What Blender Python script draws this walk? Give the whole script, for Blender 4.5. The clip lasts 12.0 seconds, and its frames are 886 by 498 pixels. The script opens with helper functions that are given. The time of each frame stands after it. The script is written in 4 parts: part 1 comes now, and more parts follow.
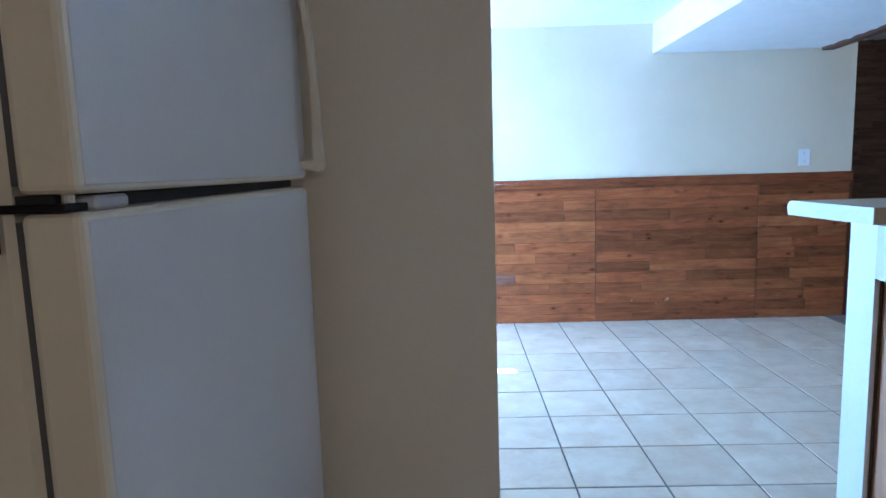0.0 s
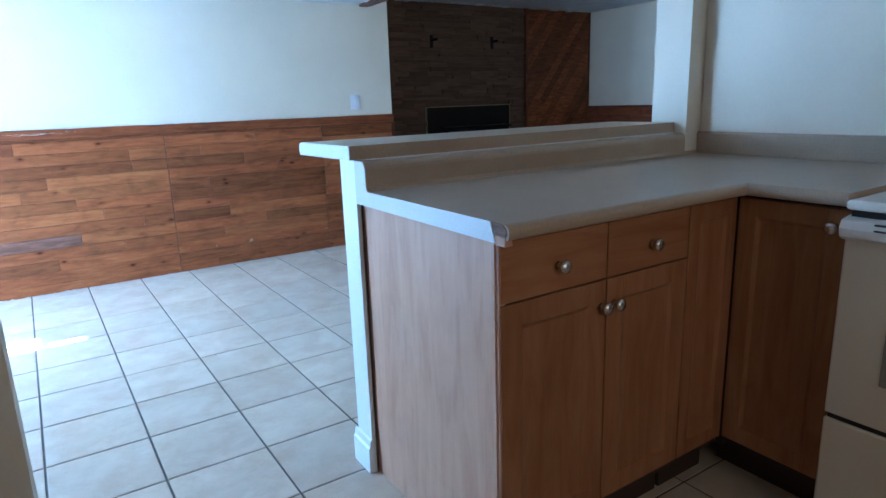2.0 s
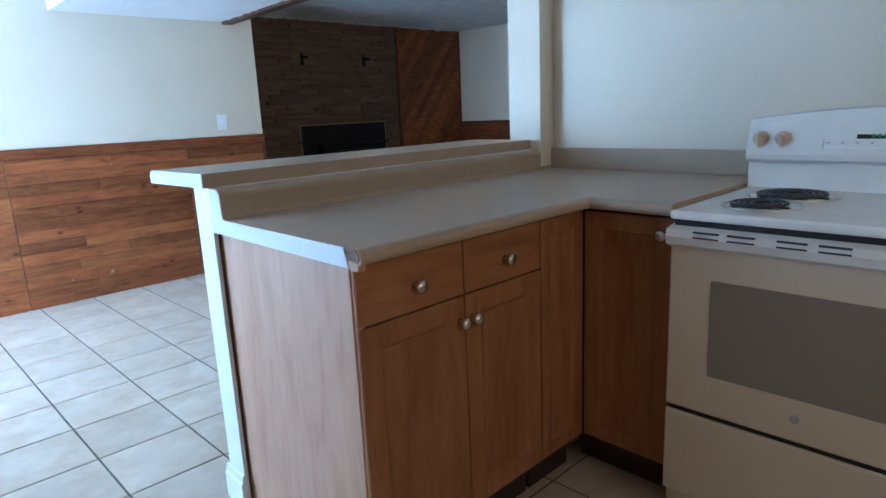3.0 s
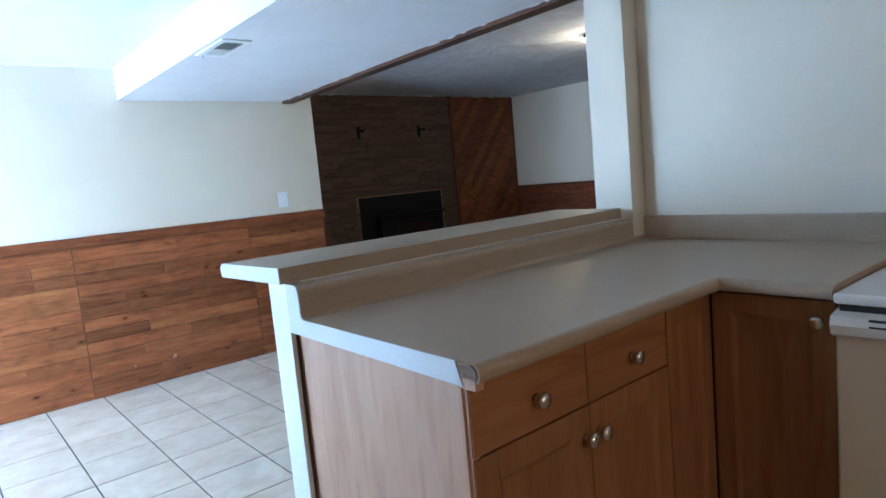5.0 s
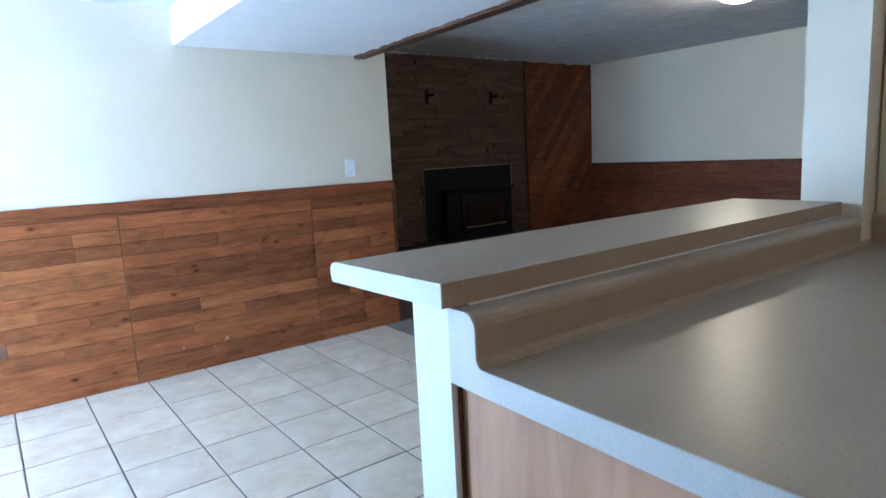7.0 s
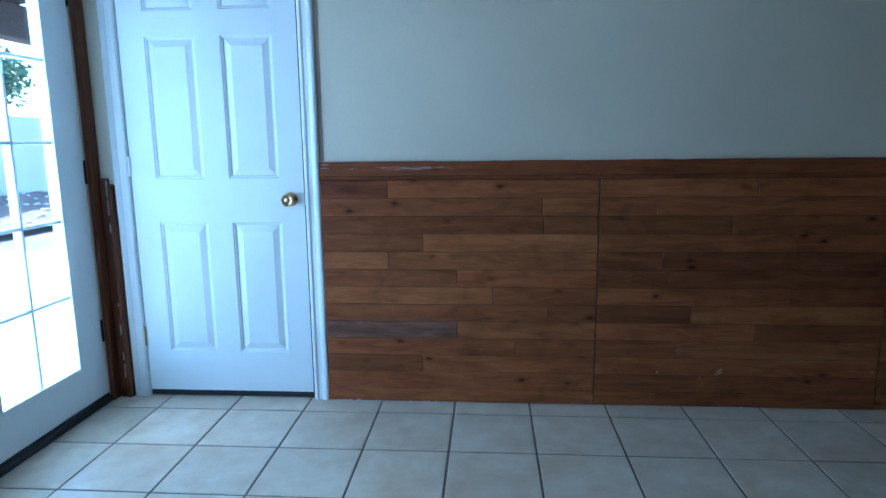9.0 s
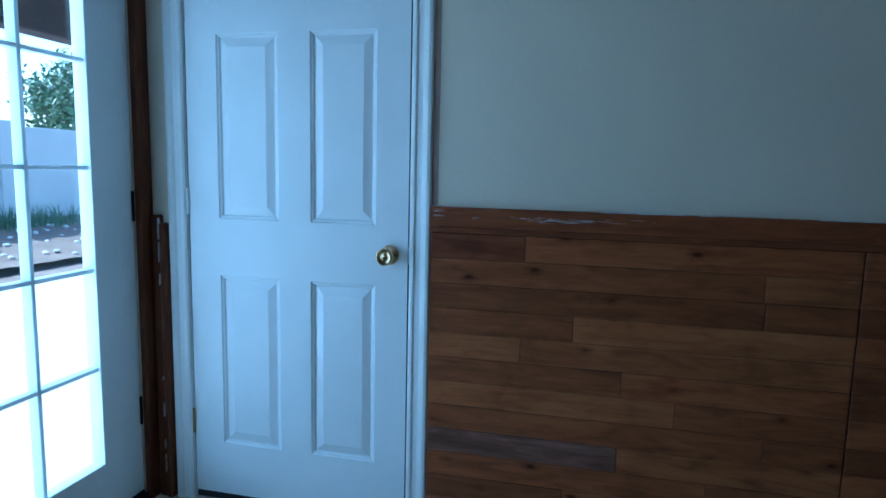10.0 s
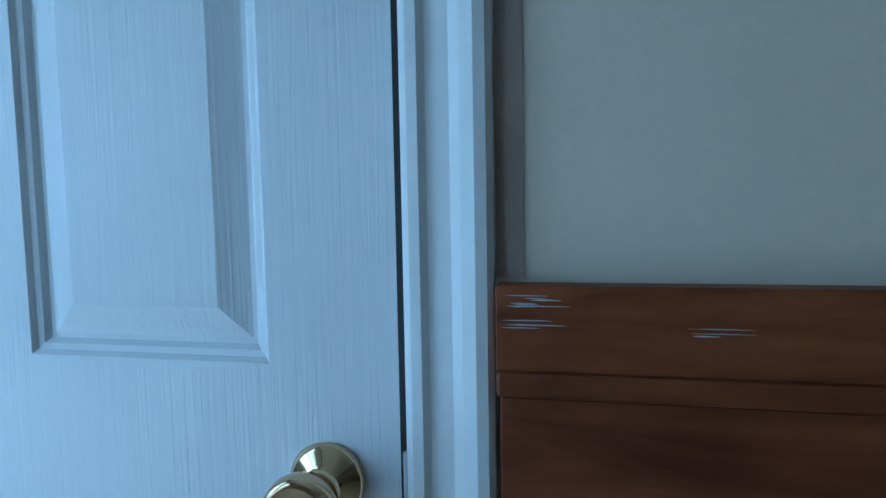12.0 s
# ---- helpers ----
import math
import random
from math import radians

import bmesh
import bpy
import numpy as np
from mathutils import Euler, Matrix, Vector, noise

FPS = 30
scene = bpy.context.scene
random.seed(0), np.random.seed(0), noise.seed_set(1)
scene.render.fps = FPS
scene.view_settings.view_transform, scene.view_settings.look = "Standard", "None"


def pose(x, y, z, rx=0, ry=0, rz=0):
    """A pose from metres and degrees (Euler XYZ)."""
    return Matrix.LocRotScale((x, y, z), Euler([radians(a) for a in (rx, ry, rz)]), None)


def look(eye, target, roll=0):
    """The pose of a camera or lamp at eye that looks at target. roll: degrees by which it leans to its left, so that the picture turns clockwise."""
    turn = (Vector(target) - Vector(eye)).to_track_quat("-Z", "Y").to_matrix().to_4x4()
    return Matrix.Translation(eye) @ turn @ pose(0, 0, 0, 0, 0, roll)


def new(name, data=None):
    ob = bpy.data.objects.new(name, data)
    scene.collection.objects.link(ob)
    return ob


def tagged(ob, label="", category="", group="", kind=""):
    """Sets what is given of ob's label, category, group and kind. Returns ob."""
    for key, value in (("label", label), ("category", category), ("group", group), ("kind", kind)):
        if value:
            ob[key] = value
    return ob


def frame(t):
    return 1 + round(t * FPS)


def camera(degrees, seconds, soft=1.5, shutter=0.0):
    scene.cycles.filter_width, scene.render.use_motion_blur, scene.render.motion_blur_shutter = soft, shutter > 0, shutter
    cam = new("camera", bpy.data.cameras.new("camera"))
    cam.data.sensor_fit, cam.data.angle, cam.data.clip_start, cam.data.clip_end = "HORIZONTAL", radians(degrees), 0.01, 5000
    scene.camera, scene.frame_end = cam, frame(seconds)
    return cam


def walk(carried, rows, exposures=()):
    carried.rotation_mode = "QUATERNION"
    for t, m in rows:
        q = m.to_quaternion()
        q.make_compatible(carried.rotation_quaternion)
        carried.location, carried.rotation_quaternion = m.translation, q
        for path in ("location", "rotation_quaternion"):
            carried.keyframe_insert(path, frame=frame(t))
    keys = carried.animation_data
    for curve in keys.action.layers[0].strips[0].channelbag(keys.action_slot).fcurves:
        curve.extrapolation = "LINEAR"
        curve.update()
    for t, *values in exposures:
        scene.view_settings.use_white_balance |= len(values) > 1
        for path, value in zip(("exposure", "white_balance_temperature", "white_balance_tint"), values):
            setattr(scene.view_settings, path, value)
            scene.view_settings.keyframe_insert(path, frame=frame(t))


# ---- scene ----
cam = camera(71.0, 12.0, soft=1.5)
PATH = [
    (0, (0.166, 0.031, 1.16), (0.118, 2.014, 0.905), -1.7),
    (0.5, (0.151, -0.055, 1.181), (0.409, 1.884, 0.763), -0.9),
    (1, (0.239, -0.068, 1.176), (0.751, 1.803, 0.687), -1.6),
    (1.5, (0.324, -0.1, 1.17), (1.122, 1.669, 0.686), -2.2),
    (2, (0.355, -0.153, 1.162), (1.425, 1.471, 0.696), -1.9),
    (2.5, (0.412, -0.173, 1.158), (1.696, 1.288, 0.695), -2.1),
    (2.7, (0.398, -0.214, 1.169), (1.744, 1.192, 0.708), -2.3),
    (4.3, (0.46, -0.113, 1.203), (1.747, 1.39, 0.911), -5.1),
    (4.5, (0.469, -0.074, 1.204), (1.722, 1.462, 0.939), -5.3),
    (5, (0.461, 0.042, 1.229), (1.732, 1.569, 1.0), -5.3),
    (5.5, (0.442, 0.193, 1.259), (1.845, 1.599, 1.024), -4.9),
    (6, (0.448, 0.333, 1.255), (1.91, 1.676, 1.011), -4.0),
    (6.5, (0.534, 0.518, 1.232), (1.917, 1.938, 0.965), -4.2),
    (7, (0.565, 0.71, 1.242), (1.74, 2.298, 0.936), -2.9),
    (7.5, (0.621, 1.057, 1.205), (1.54, 2.801, 0.868), -1.7),
    (7.7, (0.638, 1.167, 1.205), (1.435, 2.966, 0.85), -1.5),
    (9.3, (0.722, 2.187, 1.12), (0.441, 4.141, 0.802), -0.1),
    (9.5, (0.647, 2.34, 1.11), (0.309, 4.291, 0.831), 0.4),
    (10, (0.471, 2.755, 1.171), (0.018, 4.686, 0.919), 1.3),
    (10.5, (0.335, 3.142, 1.179), (-0.174, 5.067, 0.99), 1.7),
    (11, (0.222, 3.552, 1.202), (-0.284, 5.472, 0.96), 1.7),
    (11.5, (0.122, 3.919, 1.2), (-0.334, 5.834, 0.847), -0.1),
    (12, (0.059, 4.147, 1.12), (-0.358, 6.097, 0.962), -1.0),
]
walk(cam, [(t, look(e, g, r)) for t, e, g, r in PATH],
     exposures=[(0, 4.65, 4400, 8), (1, 4.55, 4420, 8), (1.5, 4.5, 4400, 6), (2, 4.65, 4430, 6), (2.5, 4.92, 4600, 7), (4.5, 4.88, 5000, 10), (5.5, 4.8, 5020, 10), (7.0, 4.8, 5000, 10), (7.7, 4.3, 4880, 9), (9.3, 2.15, 4350, -2), (10.5, 1.42, 4230, -4), (11.5, 1.55, 4480, -4), (12, 1.42, 4520, -3)])

# ---- world, sun, large lights ----
world = bpy.data.worlds.new("world")
scene.world = world
world.use_nodes = True
sky = world.node_tree.nodes.new("ShaderNodeTexSky")
sky.sky_type, sky.sun_disc, sky.sun_elevation, sky.sun_rotation = "NISHITA", False, radians(48), radians(-99)
back = world.node_tree.nodes["Background"]
back.inputs["Strength"].default_value = 0.15
world.node_tree.links.new(sky.outputs[0], back.inputs[0])


def lamp(name, kind, energy, color, m, size=(1, 1)):
    data = bpy.data.lights.new(name, kind)
    data.energy, data.color = energy, color
    if kind == "AREA":
        data.shape, data.size, data.size_y = "RECTANGLE", size[0], size[1]
    ob = new(name, data)
    ob.matrix_world = m
    return ob


sun = lamp("sun", "SUN", 3.5, (1, 0.95, 0.88), look((0, 0, 0), (1.0, 0.16, -1.13)))
sun.data.angle = radians(0.5)
# Added warm fill at the south end; no window or fixture stands there.
lamp("kitchen_fill", "AREA", 0.42, (1.0, 0.69, 0.41), look((1.0, -1.9, 1.5), (1.0, 1.5, 0.8)), (1.3, 0.9))
bulb = lamp("ceiling_bulb", "POINT", 0.95, (1.0, 0.76, 0.45), Matrix.Translation((4.48, 2.80, 2.02)))
bulb.data.shadow_soft_size = 0.05

lamp("door_daylight", "AREA", 11, (0.60, 0.82, 1.0), look((-1.17, 3.71, 1.08), (2, 3.5, 0.70)), (1.55, 1.85))

# ---- materials ----


def nodes(name, rough=0.5, metal=0.0, color=(0.5, 0.5, 0.5), spec=0.5):
    m = bpy.data.materials.new(name)
    m.use_nodes = True
    n, l = m.node_tree.nodes, m.node_tree.links
    b = n["Principled BSDF"]
    b.inputs["Base Color"].default_value = (*color, 1)
    b.inputs["Roughness"].default_value, b.inputs["Metallic"].default_value = rough, metal
    b.inputs["Specular IOR Level"].default_value = spec
    return m, n, l, b


def coords(n, l, scale, shift=False):
    """World position, stretched, and shifted by each object's own random number."""
    geo, mp = n.new("ShaderNodeNewGeometry"), n.new("ShaderNodeMapping")
    mp.inputs["Scale"].default_value = scale
    l.new(geo.outputs["Position"], mp.inputs["Vector"])
    if shift:
        info, mul = n.new("ShaderNodeObjectInfo"), n.new("ShaderNodeMath")
        mul.operation = "MULTIPLY"
        mul.inputs[1].default_value = 37.0
        l.new(info.outputs["Random"], mul.inputs[0])
        l.new(mul.outputs[0], mp.inputs["Location"])
    return mp.outputs[0]


def noise_of(n, l, vec, scale, detail=4, rough=0.55, distort=0.0):
    t = n.new("ShaderNodeTexNoise")
    t.inputs["Scale"].default_value, t.inputs["Detail"].default_value = scale, detail
    t.inputs["Roughness"].default_value, t.inputs["Distortion"].default_value = rough, distort
    l.new(vec, t.inputs["Vector"])
    return t.outputs["Fac"]


def ramp(n, l, fac, stops):
    r = n.new("ShaderNodeValToRGB")
    e = r.color_ramp.elements
    e[0].position, e[0].color = stops[0][0], (*stops[0][1], 1)
    e[1].position, e[1].color = stops[-1][0], (*stops[-1][1], 1)
    for p, c in stops[1:-1]:
        e.new(p).color = (*c, 1)
    l.new(fac, r.inputs[0])
    return r.outputs[0]


def mix(n, l, a, b, fac, mode="MIX"):
    x = n.new("ShaderNodeMix")
    x.data_type, x.blend_type = "RGBA", mode
    for s, v in ((x.inputs[0], fac), (x.inputs[6], a), (x.inputs[7], b)):
        if isinstance(v, (int, float)):
            s.default_value = v
        elif isinstance(v, tuple):
            s.default_value = (*v, 1)
        else:
            l.new(v, s)
    return x.outputs[2]


def bump(n, l, b, height, strength, distance=0.002):
    u = n.new("ShaderNodeBump")
    u.inputs["Strength"].default_value, u.inputs["Distance"].default_value = strength, distance
    l.new(height, u.inputs["Height"])
    l.new(u.outputs[0], b.inputs["Normal"])


def grey(v):
    return (v, v, v)


def speckled(name, base, rough, scale=6.0, amount=0.12, fine=220.0, relief=0.15, metal=0.0, dist=0.001, flecks=0.05):
    """Paint, laminate, plaster: a colour with broad blotches, fine flecks and relief."""
    m, n, l, b = nodes(name, rough, metal, base)
    v = coords(n, l, (1, 1, 1))
    big = ramp(n, l, noise_of(n, l, v, scale, 3), [(0.3, grey(1 - amount)), (0.7, grey(1.0))])
    small = noise_of(n, l, v, fine, 3)
    fl = ramp(n, l, small, [(0.35, grey(1 - flecks)), (0.65, grey(1.0))])
    c = mix(n, l, base, big, 1.0, "MULTIPLY")
    l.new(mix(n, l, c, fl, 1.0, "MULTIPLY"), b.inputs["Base Color"])
    rr = ramp(n, l, noise_of(n, l, v, scale * 2, 4), [(0.3, grey(max(0.03, rough - 0.025))), (0.7, grey(min(1, rough + 0.025)))])
    l.new(rr, b.inputs["Roughness"])
    bump(n, l, b, small, relief, dist)
    return m


def wood(name, dark, mid, light, axis="x", rough=0.45, grain=1.0, knots=0.0, vary=0.35, relief=0.25, shift=True, streak=0.4):
    m, n, l, b = nodes(name, rough, 0, mid, 0.22)
    s = {"x": (1.8, 13, 13), "y": (13, 1.8, 13), "z": (13, 13, 1.8)}[axis]
    v = coords(n, l, s, shift)
    g = noise_of(n, l, v, 3.0 * grain, 8, 0.62, 0.9)
    col = ramp(n, l, g, [(0.28, dark), (0.5, mid), (0.74, light)])
    s2 = {"x": (0.5, 70, 70), "y": (70, 0.5, 70), "z": (70, 70, 0.5)}[axis]
    fine = noise_of(n, l, coords(n, l, s2, shift), 4.0, 4, 0.6)
    col = mix(n, l, col, ramp(n, l, fine, [(0.35, grey(0.8)), (0.6, grey(1.0))]), streak, "MULTIPLY")
    if knots:
        s3 = {"x": (3.6, 7, 7), "y": (7, 3.6, 7), "z": (7, 7, 3.6)}[axis]
        vo = n.new("ShaderNodeTexVoronoi")
        vo.inputs["Scale"].default_value = 1.7
        warp = coords(n, l, s3, shift)
        l.new(warp, vo.inputs["Vector"])
        k = ramp(n, l, vo.outputs["Distance"], [(0.03, (0.12, 0.08, 0.07)), (0.07, (0.35, 0.27, 0.23)), (0.11, (0.75, 0.68, 0.64)), (0.22, grey(1.0))])
        col = mix(n, l, col, k, knots, "MULTIPLY")
    smudge = ramp(n, l, noise_of(n, l, coords(n, l, (2.2, 2.2, 3.0)), 2.6, 5, 0.65, 0.6), [(0.30, grey(0.62)), (0.47, grey(0.95)), (0.75, grey(1.12))])
    col = mix(n, l, col, smudge, 0.75 if knots else 0.2, "MULTIPLY")
    if vary:
        info = n.new("ShaderNodeObjectInfo")
        tone = ramp(n, l, info.outputs["Random"], [(0.0, grey(1 - vary)), (0.5, grey(0.9)), (1.0, grey(1.0 + vary * 0.5))])
        col = mix(n, l, col, tone, 1.0, "MULTIPLY")
    l.new(col, b.inputs["Base Color"])
    bump(n, l, b, fine, relief, 0.0006)
    return m


M = {}
M["wall"] = speckled("cream_wall_paint", (0.71, 0.635, 0.505), 0.62, 2.2, 0.06, 130, 0.35, dist=0.0012, flecks=0.03)
M["trim_white"] = speckled("white_trim_paint", (0.80, 0.81, 0.80), 0.38, 3, 0.03, 90, 0.04, flecks=0.03)
M["ceiling"] = speckled("white_textured_ceiling", (0.72, 0.72, 0.72), 0.85, 5, 0.16, 14, 1.0, dist=0.014, flecks=0.12)
M["soffit"] = speckled("white_soffit_paint", (0.74, 0.74, 0.74), 0.75, 5, 0.06, 30, 0.6, dist=0.003, flecks=0.03)
M["pine"] = wood("stained_pine", (0.16, 0.044, 0.016), (0.265, 0.086, 0.029), (0.35, 0.128, 0.044), "x", 0.45, 0.8, 1.0, 0.36, streak=0.3)
M["pine_y"] = wood("stained_pine_lengthwise", (0.09, 0.024, 0.009), (0.16, 0.046, 0.017), (0.23, 0.075, 0.028), "y", 0.5, 0.8, 0.6, 0.25)
M["pine_grey"] = wood("greyed_pine", (0.10, 0.045, 0.030), (0.18, 0.085, 0.058), (0.30, 0.165, 0.125), "x", 0.5, 0.8, 0.6, 0.1)
M["pine_dark"] = wood("dark_stained_pine", (0.09, 0.024, 0.010), (0.15, 0.042, 0.016), (0.21, 0.066, 0.024), "x", 0.45, 0.8, 0.6, 0.1, streak=0.25)
M["pine_gold"] = wood("golden_pine", (0.20, 0.062, 0.021), (0.31, 0.110, 0.037), (0.39, 0.155, 0.054), "x", 0.45, 0.8, 0.8, 0.1, streak=0.25)
M["pine_v"] = wood("stained_pine_upright", (0.06, 0.02, 0.01), (0.13, 0.045, 0.02), (0.2, 0.08, 0.035), "z", 0.4, 1.0, 0.0, 0.1)
M["pine_cap"] = wood("stained_pine_cap", (0.10, 0.028, 0.011), (0.19, 0.057, 0.020), (0.27, 0.090, 0.031), "x", 0.45, 0.8, 0.4, 0.15)
M["beam"] = wood("brown_beam_wood", (0.05, 0.024, 0.014), (0.10, 0.048, 0.027), (0.16, 0.08, 0.045), "y", 0.5, 1.0, 0.0, 0.0, shift=False)
M["maple"] = wood("honey_cabinet_wood", (0.24, 0.10, 0.036), (0.315, 0.14, 0.055), (0.38, 0.185, 0.08), "z", 0.45, 0.5, 0.0, 0.12, 0.08, streak=0.22)
M["maple_h"] = wood("honey_drawer_wood", (0.24, 0.10, 0.036), (0.315, 0.14, 0.055), (0.38, 0.185, 0.08), "x", 0.45, 0.5, 0.0, 0.12, 0.08, streak=0.22)
M["veneer"] = wood("pale_veneer", (0.45, 0.255, 0.155), (0.545, 0.325, 0.205), (0.60, 0.37, 0.24), "z", 0.4, 0.55, 0.0, 0.0, 0.1, streak=0.16)
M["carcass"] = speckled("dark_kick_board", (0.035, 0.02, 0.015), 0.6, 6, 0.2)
M["raw"] = wood("raw_particle_board", (0.12, 0.07, 0.05), (0.22, 0.14, 0.10), (0.34, 0.24, 0.18), "y", 0.8, 1.5, 0, 0, 0.9)
M["laminate"] = speckled("tan_speckled_laminate", (0.43, 0.335, 0.235), 0.36, 12, 0.06, 210, 0.0, flecks=0.13)
M["laminate"].node_tree.nodes["Principled BSDF"].inputs["Specular IOR Level"].default_value = 0.32
M["lam_edge"] = speckled("pale_laminate_edge", (0.62, 0.62, 0.60), 0.4, 9, 0.03, 260, 0.03, flecks=0.1)
M["enamel"] = speckled("white_enamel", (0.78, 0.77, 0.72), 0.22, 5, 0.03, 60, 0.02, flecks=0.01)
M["bisque"] = speckled("cream_enamel", (0.68, 0.62, 0.49), 0.345, 5, 0.05, 150, 0.08, flecks=0.02)
M["fridge"] = speckled("pebbled_white_enamel", (0.62, 0.61, 0.60), 0.42, 5, 0.04, 260, 0.3, dist=0.0006, flecks=0.04)
M["gasket"] = speckled("grey_gasket", (0.09, 0.09, 0.10), 0.6)
M["black"] = speckled("black_coil", (0.018, 0.018, 0.02), 0.45, 20, 0.2)
M["oven_glass"], _n, _l, _b = nodes("grey_oven_glass", 0.2, 0, (0.27, 0.25, 0.21))
M["chrome"], _n, _l, _b = nodes("brushed_nickel", 0.25, 1.0, (0.72, 0.70, 0.67))
M["brass"], _n, _l, _b = nodes("polished_brass", 0.12, 1.0, (0.64, 0.47, 0.27))
M["almond"], _n, _l, _b = nodes("almond_plastic", 0.4, 0, (0.55, 0.43, 0.33))
M["plastic"], _n, _l, _b = nodes("white_plastic", 0.35, 0, (0.78, 0.78, 0.80))
M["iron"] = speckled("black_iron", (0.008, 0.007, 0.008), 0.6, 12, 0.3)
M["iron"].node_tree.nodes["Principled BSDF"].inputs["Specular IOR Level"].default_value = 0.2
M["stove_glass"], _n, _l, _b = nodes("sooty_stove_glass", 0.15, 0, (0.012, 0.009, 0.008))
M["gold"], _n, _l, _b = nodes("dull_gold_trim", 0.35, 1.0, (0.35, 0.27, 0.14))
M["display"], _n, _l, _b = nodes("dark_clock_display", 0.2, 0, (0.02, 0.03, 0.025))
M["green"], _n, _l, _b = nodes("green_digits", 0.4, 0, (0.04, 0.16, 0.07))
M["grey_print"], _n, _l, _b = nodes("grey_print", 0.5, 0, (0.4, 0.41, 0.43))
M["carpet"] = speckled("brown_carpet", (0.24, 0.19, 0.155), 0.95, 3, 0.2, 300, 1.0, dist=0.004, flecks=0.4)
M["grout"] = speckled("grey_brown_grout", (0.155, 0.128, 0.105), 0.9, 2.0, 0.5, 120, 0.4)
M["concrete"] = speckled("pale_concrete", (0.55, 0.54, 0.52), 0.85, 1.2, 0.15, 60, 0.4)
M["stucco"] = speckled("pale_garden_wall", (0.62, 0.62, 0.60), 0.9, 1.5, 0.1, 40, 0.6)
M["soil"] = speckled("dry_soil", (0.22, 0.17, 0.13), 0.95, 2, 0.4, 20, 1.0, dist=0.02)
M["porch"] = wood("dark_porch_wood", (0.03, 0.018, 0.014), (0.06, 0.035, 0.028), (0.1, 0.06, 0.05), "y", 0.6)
M["leaf"] = speckled("green_leaves", (0.11, 0.19, 0.09), 0.6, 4, 0.4)
M["bark"] = speckled("grey_bark", (0.13, 0.10, 0.08), 0.9, 8, 0.4)
M["chip"] = speckled("chipped_white_paint", (0.68, 0.67, 0.70), 0.6, 40, 0.3)
M["scuff"] = speckled("pale_scuff", (0.42, 0.27, 0.16), 0.7, 40, 0.3)
M["bare"] = speckled("bare_brown_plaster", (0.46, 0.36, 0.30), 0.8, 8, 0.2)
# Black of the threshold strips, also of shade filled into gaps.
M["strip_black"] = speckled("black_strip_and_gap_shade", (0.02, 0.02, 0.022), 0.7)


def make_tile():
    m, n, l, b = nodes("beige_ceramic_tile", 0.33, 0, (0.45, 0.41, 0.35))
    v = coords(n, l, (1, 1, 1), True)
    a = ramp(n, l, noise_of(n, l, v, 5.0, 6, 0.6, 0.6), [(0.25, (0.50, 0.41, 0.31)), (0.55, (0.61, 0.52, 0.41)), (0.8, (0.68, 0.61, 0.51))])
    warm = ramp(n, l, noise_of(n, l, v, 7.0, 6, 0.65), [(0.42, grey(0.0)), (0.68, grey(0.7))])
    a = mix(n, l, a, (0.46, 0.335, 0.225), warm)
    info = n.new("ShaderNodeObjectInfo")
    a = mix(n, l, a, ramp(n, l, info.outputs["Random"], [(0, grey(0.9)), (1, grey(1.03))]), 1.0, "MULTIPLY")
    l.new(a, b.inputs["Base Color"])
    l.new(ramp(n, l, noise_of(n, l, v, 9, 4), [(0.3, grey(0.315)), (0.7, grey(0.38))]), b.inputs["Roughness"])
    bump(n, l, b, noise_of(n, l, v, 8, 3), 0.08, 0.002)
    return m


def make_stone():
    m, n, l, b = nodes("dark_ledge_stone", 0.8, 0, (0.06, 0.045, 0.03))
    v = coords(n, l, (2, 2, 12), True)
    a = ramp(n, l, noise_of(n, l, v, 3.0, 6), [(0.25, (0.070, 0.040, 0.026)), (0.55, (0.112, 0.066, 0.043)), (0.8, (0.155, 0.095, 0.062))])
    info = n.new("ShaderNodeObjectInfo")
    a = mix(n, l, a, ramp(n, l, info.outputs["Random"], [(0, grey(0.7)), (0.6, grey(0.95)), (1, grey(1.25))]), 1.0, "MULTIPLY")
    l.new(a, b.inputs["Base Color"])
    bump(n, l, b, noise_of(n, l, v, 20, 5), 0.7, 0.006)
    return m


def make_glass(name):
    """Thin clear glass: mostly see-through, glossier at a slant."""
    m = bpy.data.materials.new(name)
    m.use_nodes = True
    n, l = m.node_tree.nodes, m.node_tree.links
    out = n["Material Output"]
    tr, gl, lw, mx = n.new("ShaderNodeBsdfTransparent"), n.new("ShaderNodeBsdfGlossy"), n.new("ShaderNodeLayerWeight"), n.new("ShaderNodeMixShader")
    gl.inputs["Roughness"].default_value = 0.02
    lw.inputs[0].default_value = 0.5
    power, scale = n.new("ShaderNodeMath"), n.new("ShaderNodeMath")
    power.operation, scale.operation = "POWER", "MULTIPLY_ADD"
    power.inputs[1].default_value = 5.0
    scale.inputs[1].default_value, scale.inputs[2].default_value = 0.4, 0.03
    l.new(lw.outputs["Facing"], power.inputs[0]), l.new(power.outputs[0], scale.inputs[0]), l.new(scale.outputs[0], mx.inputs[0])
    l.new(tr.outputs[0], mx.inputs[1]), l.new(gl.outputs[0], mx.inputs[2]), l.new(mx.outputs[0], out.inputs[0])
    return m


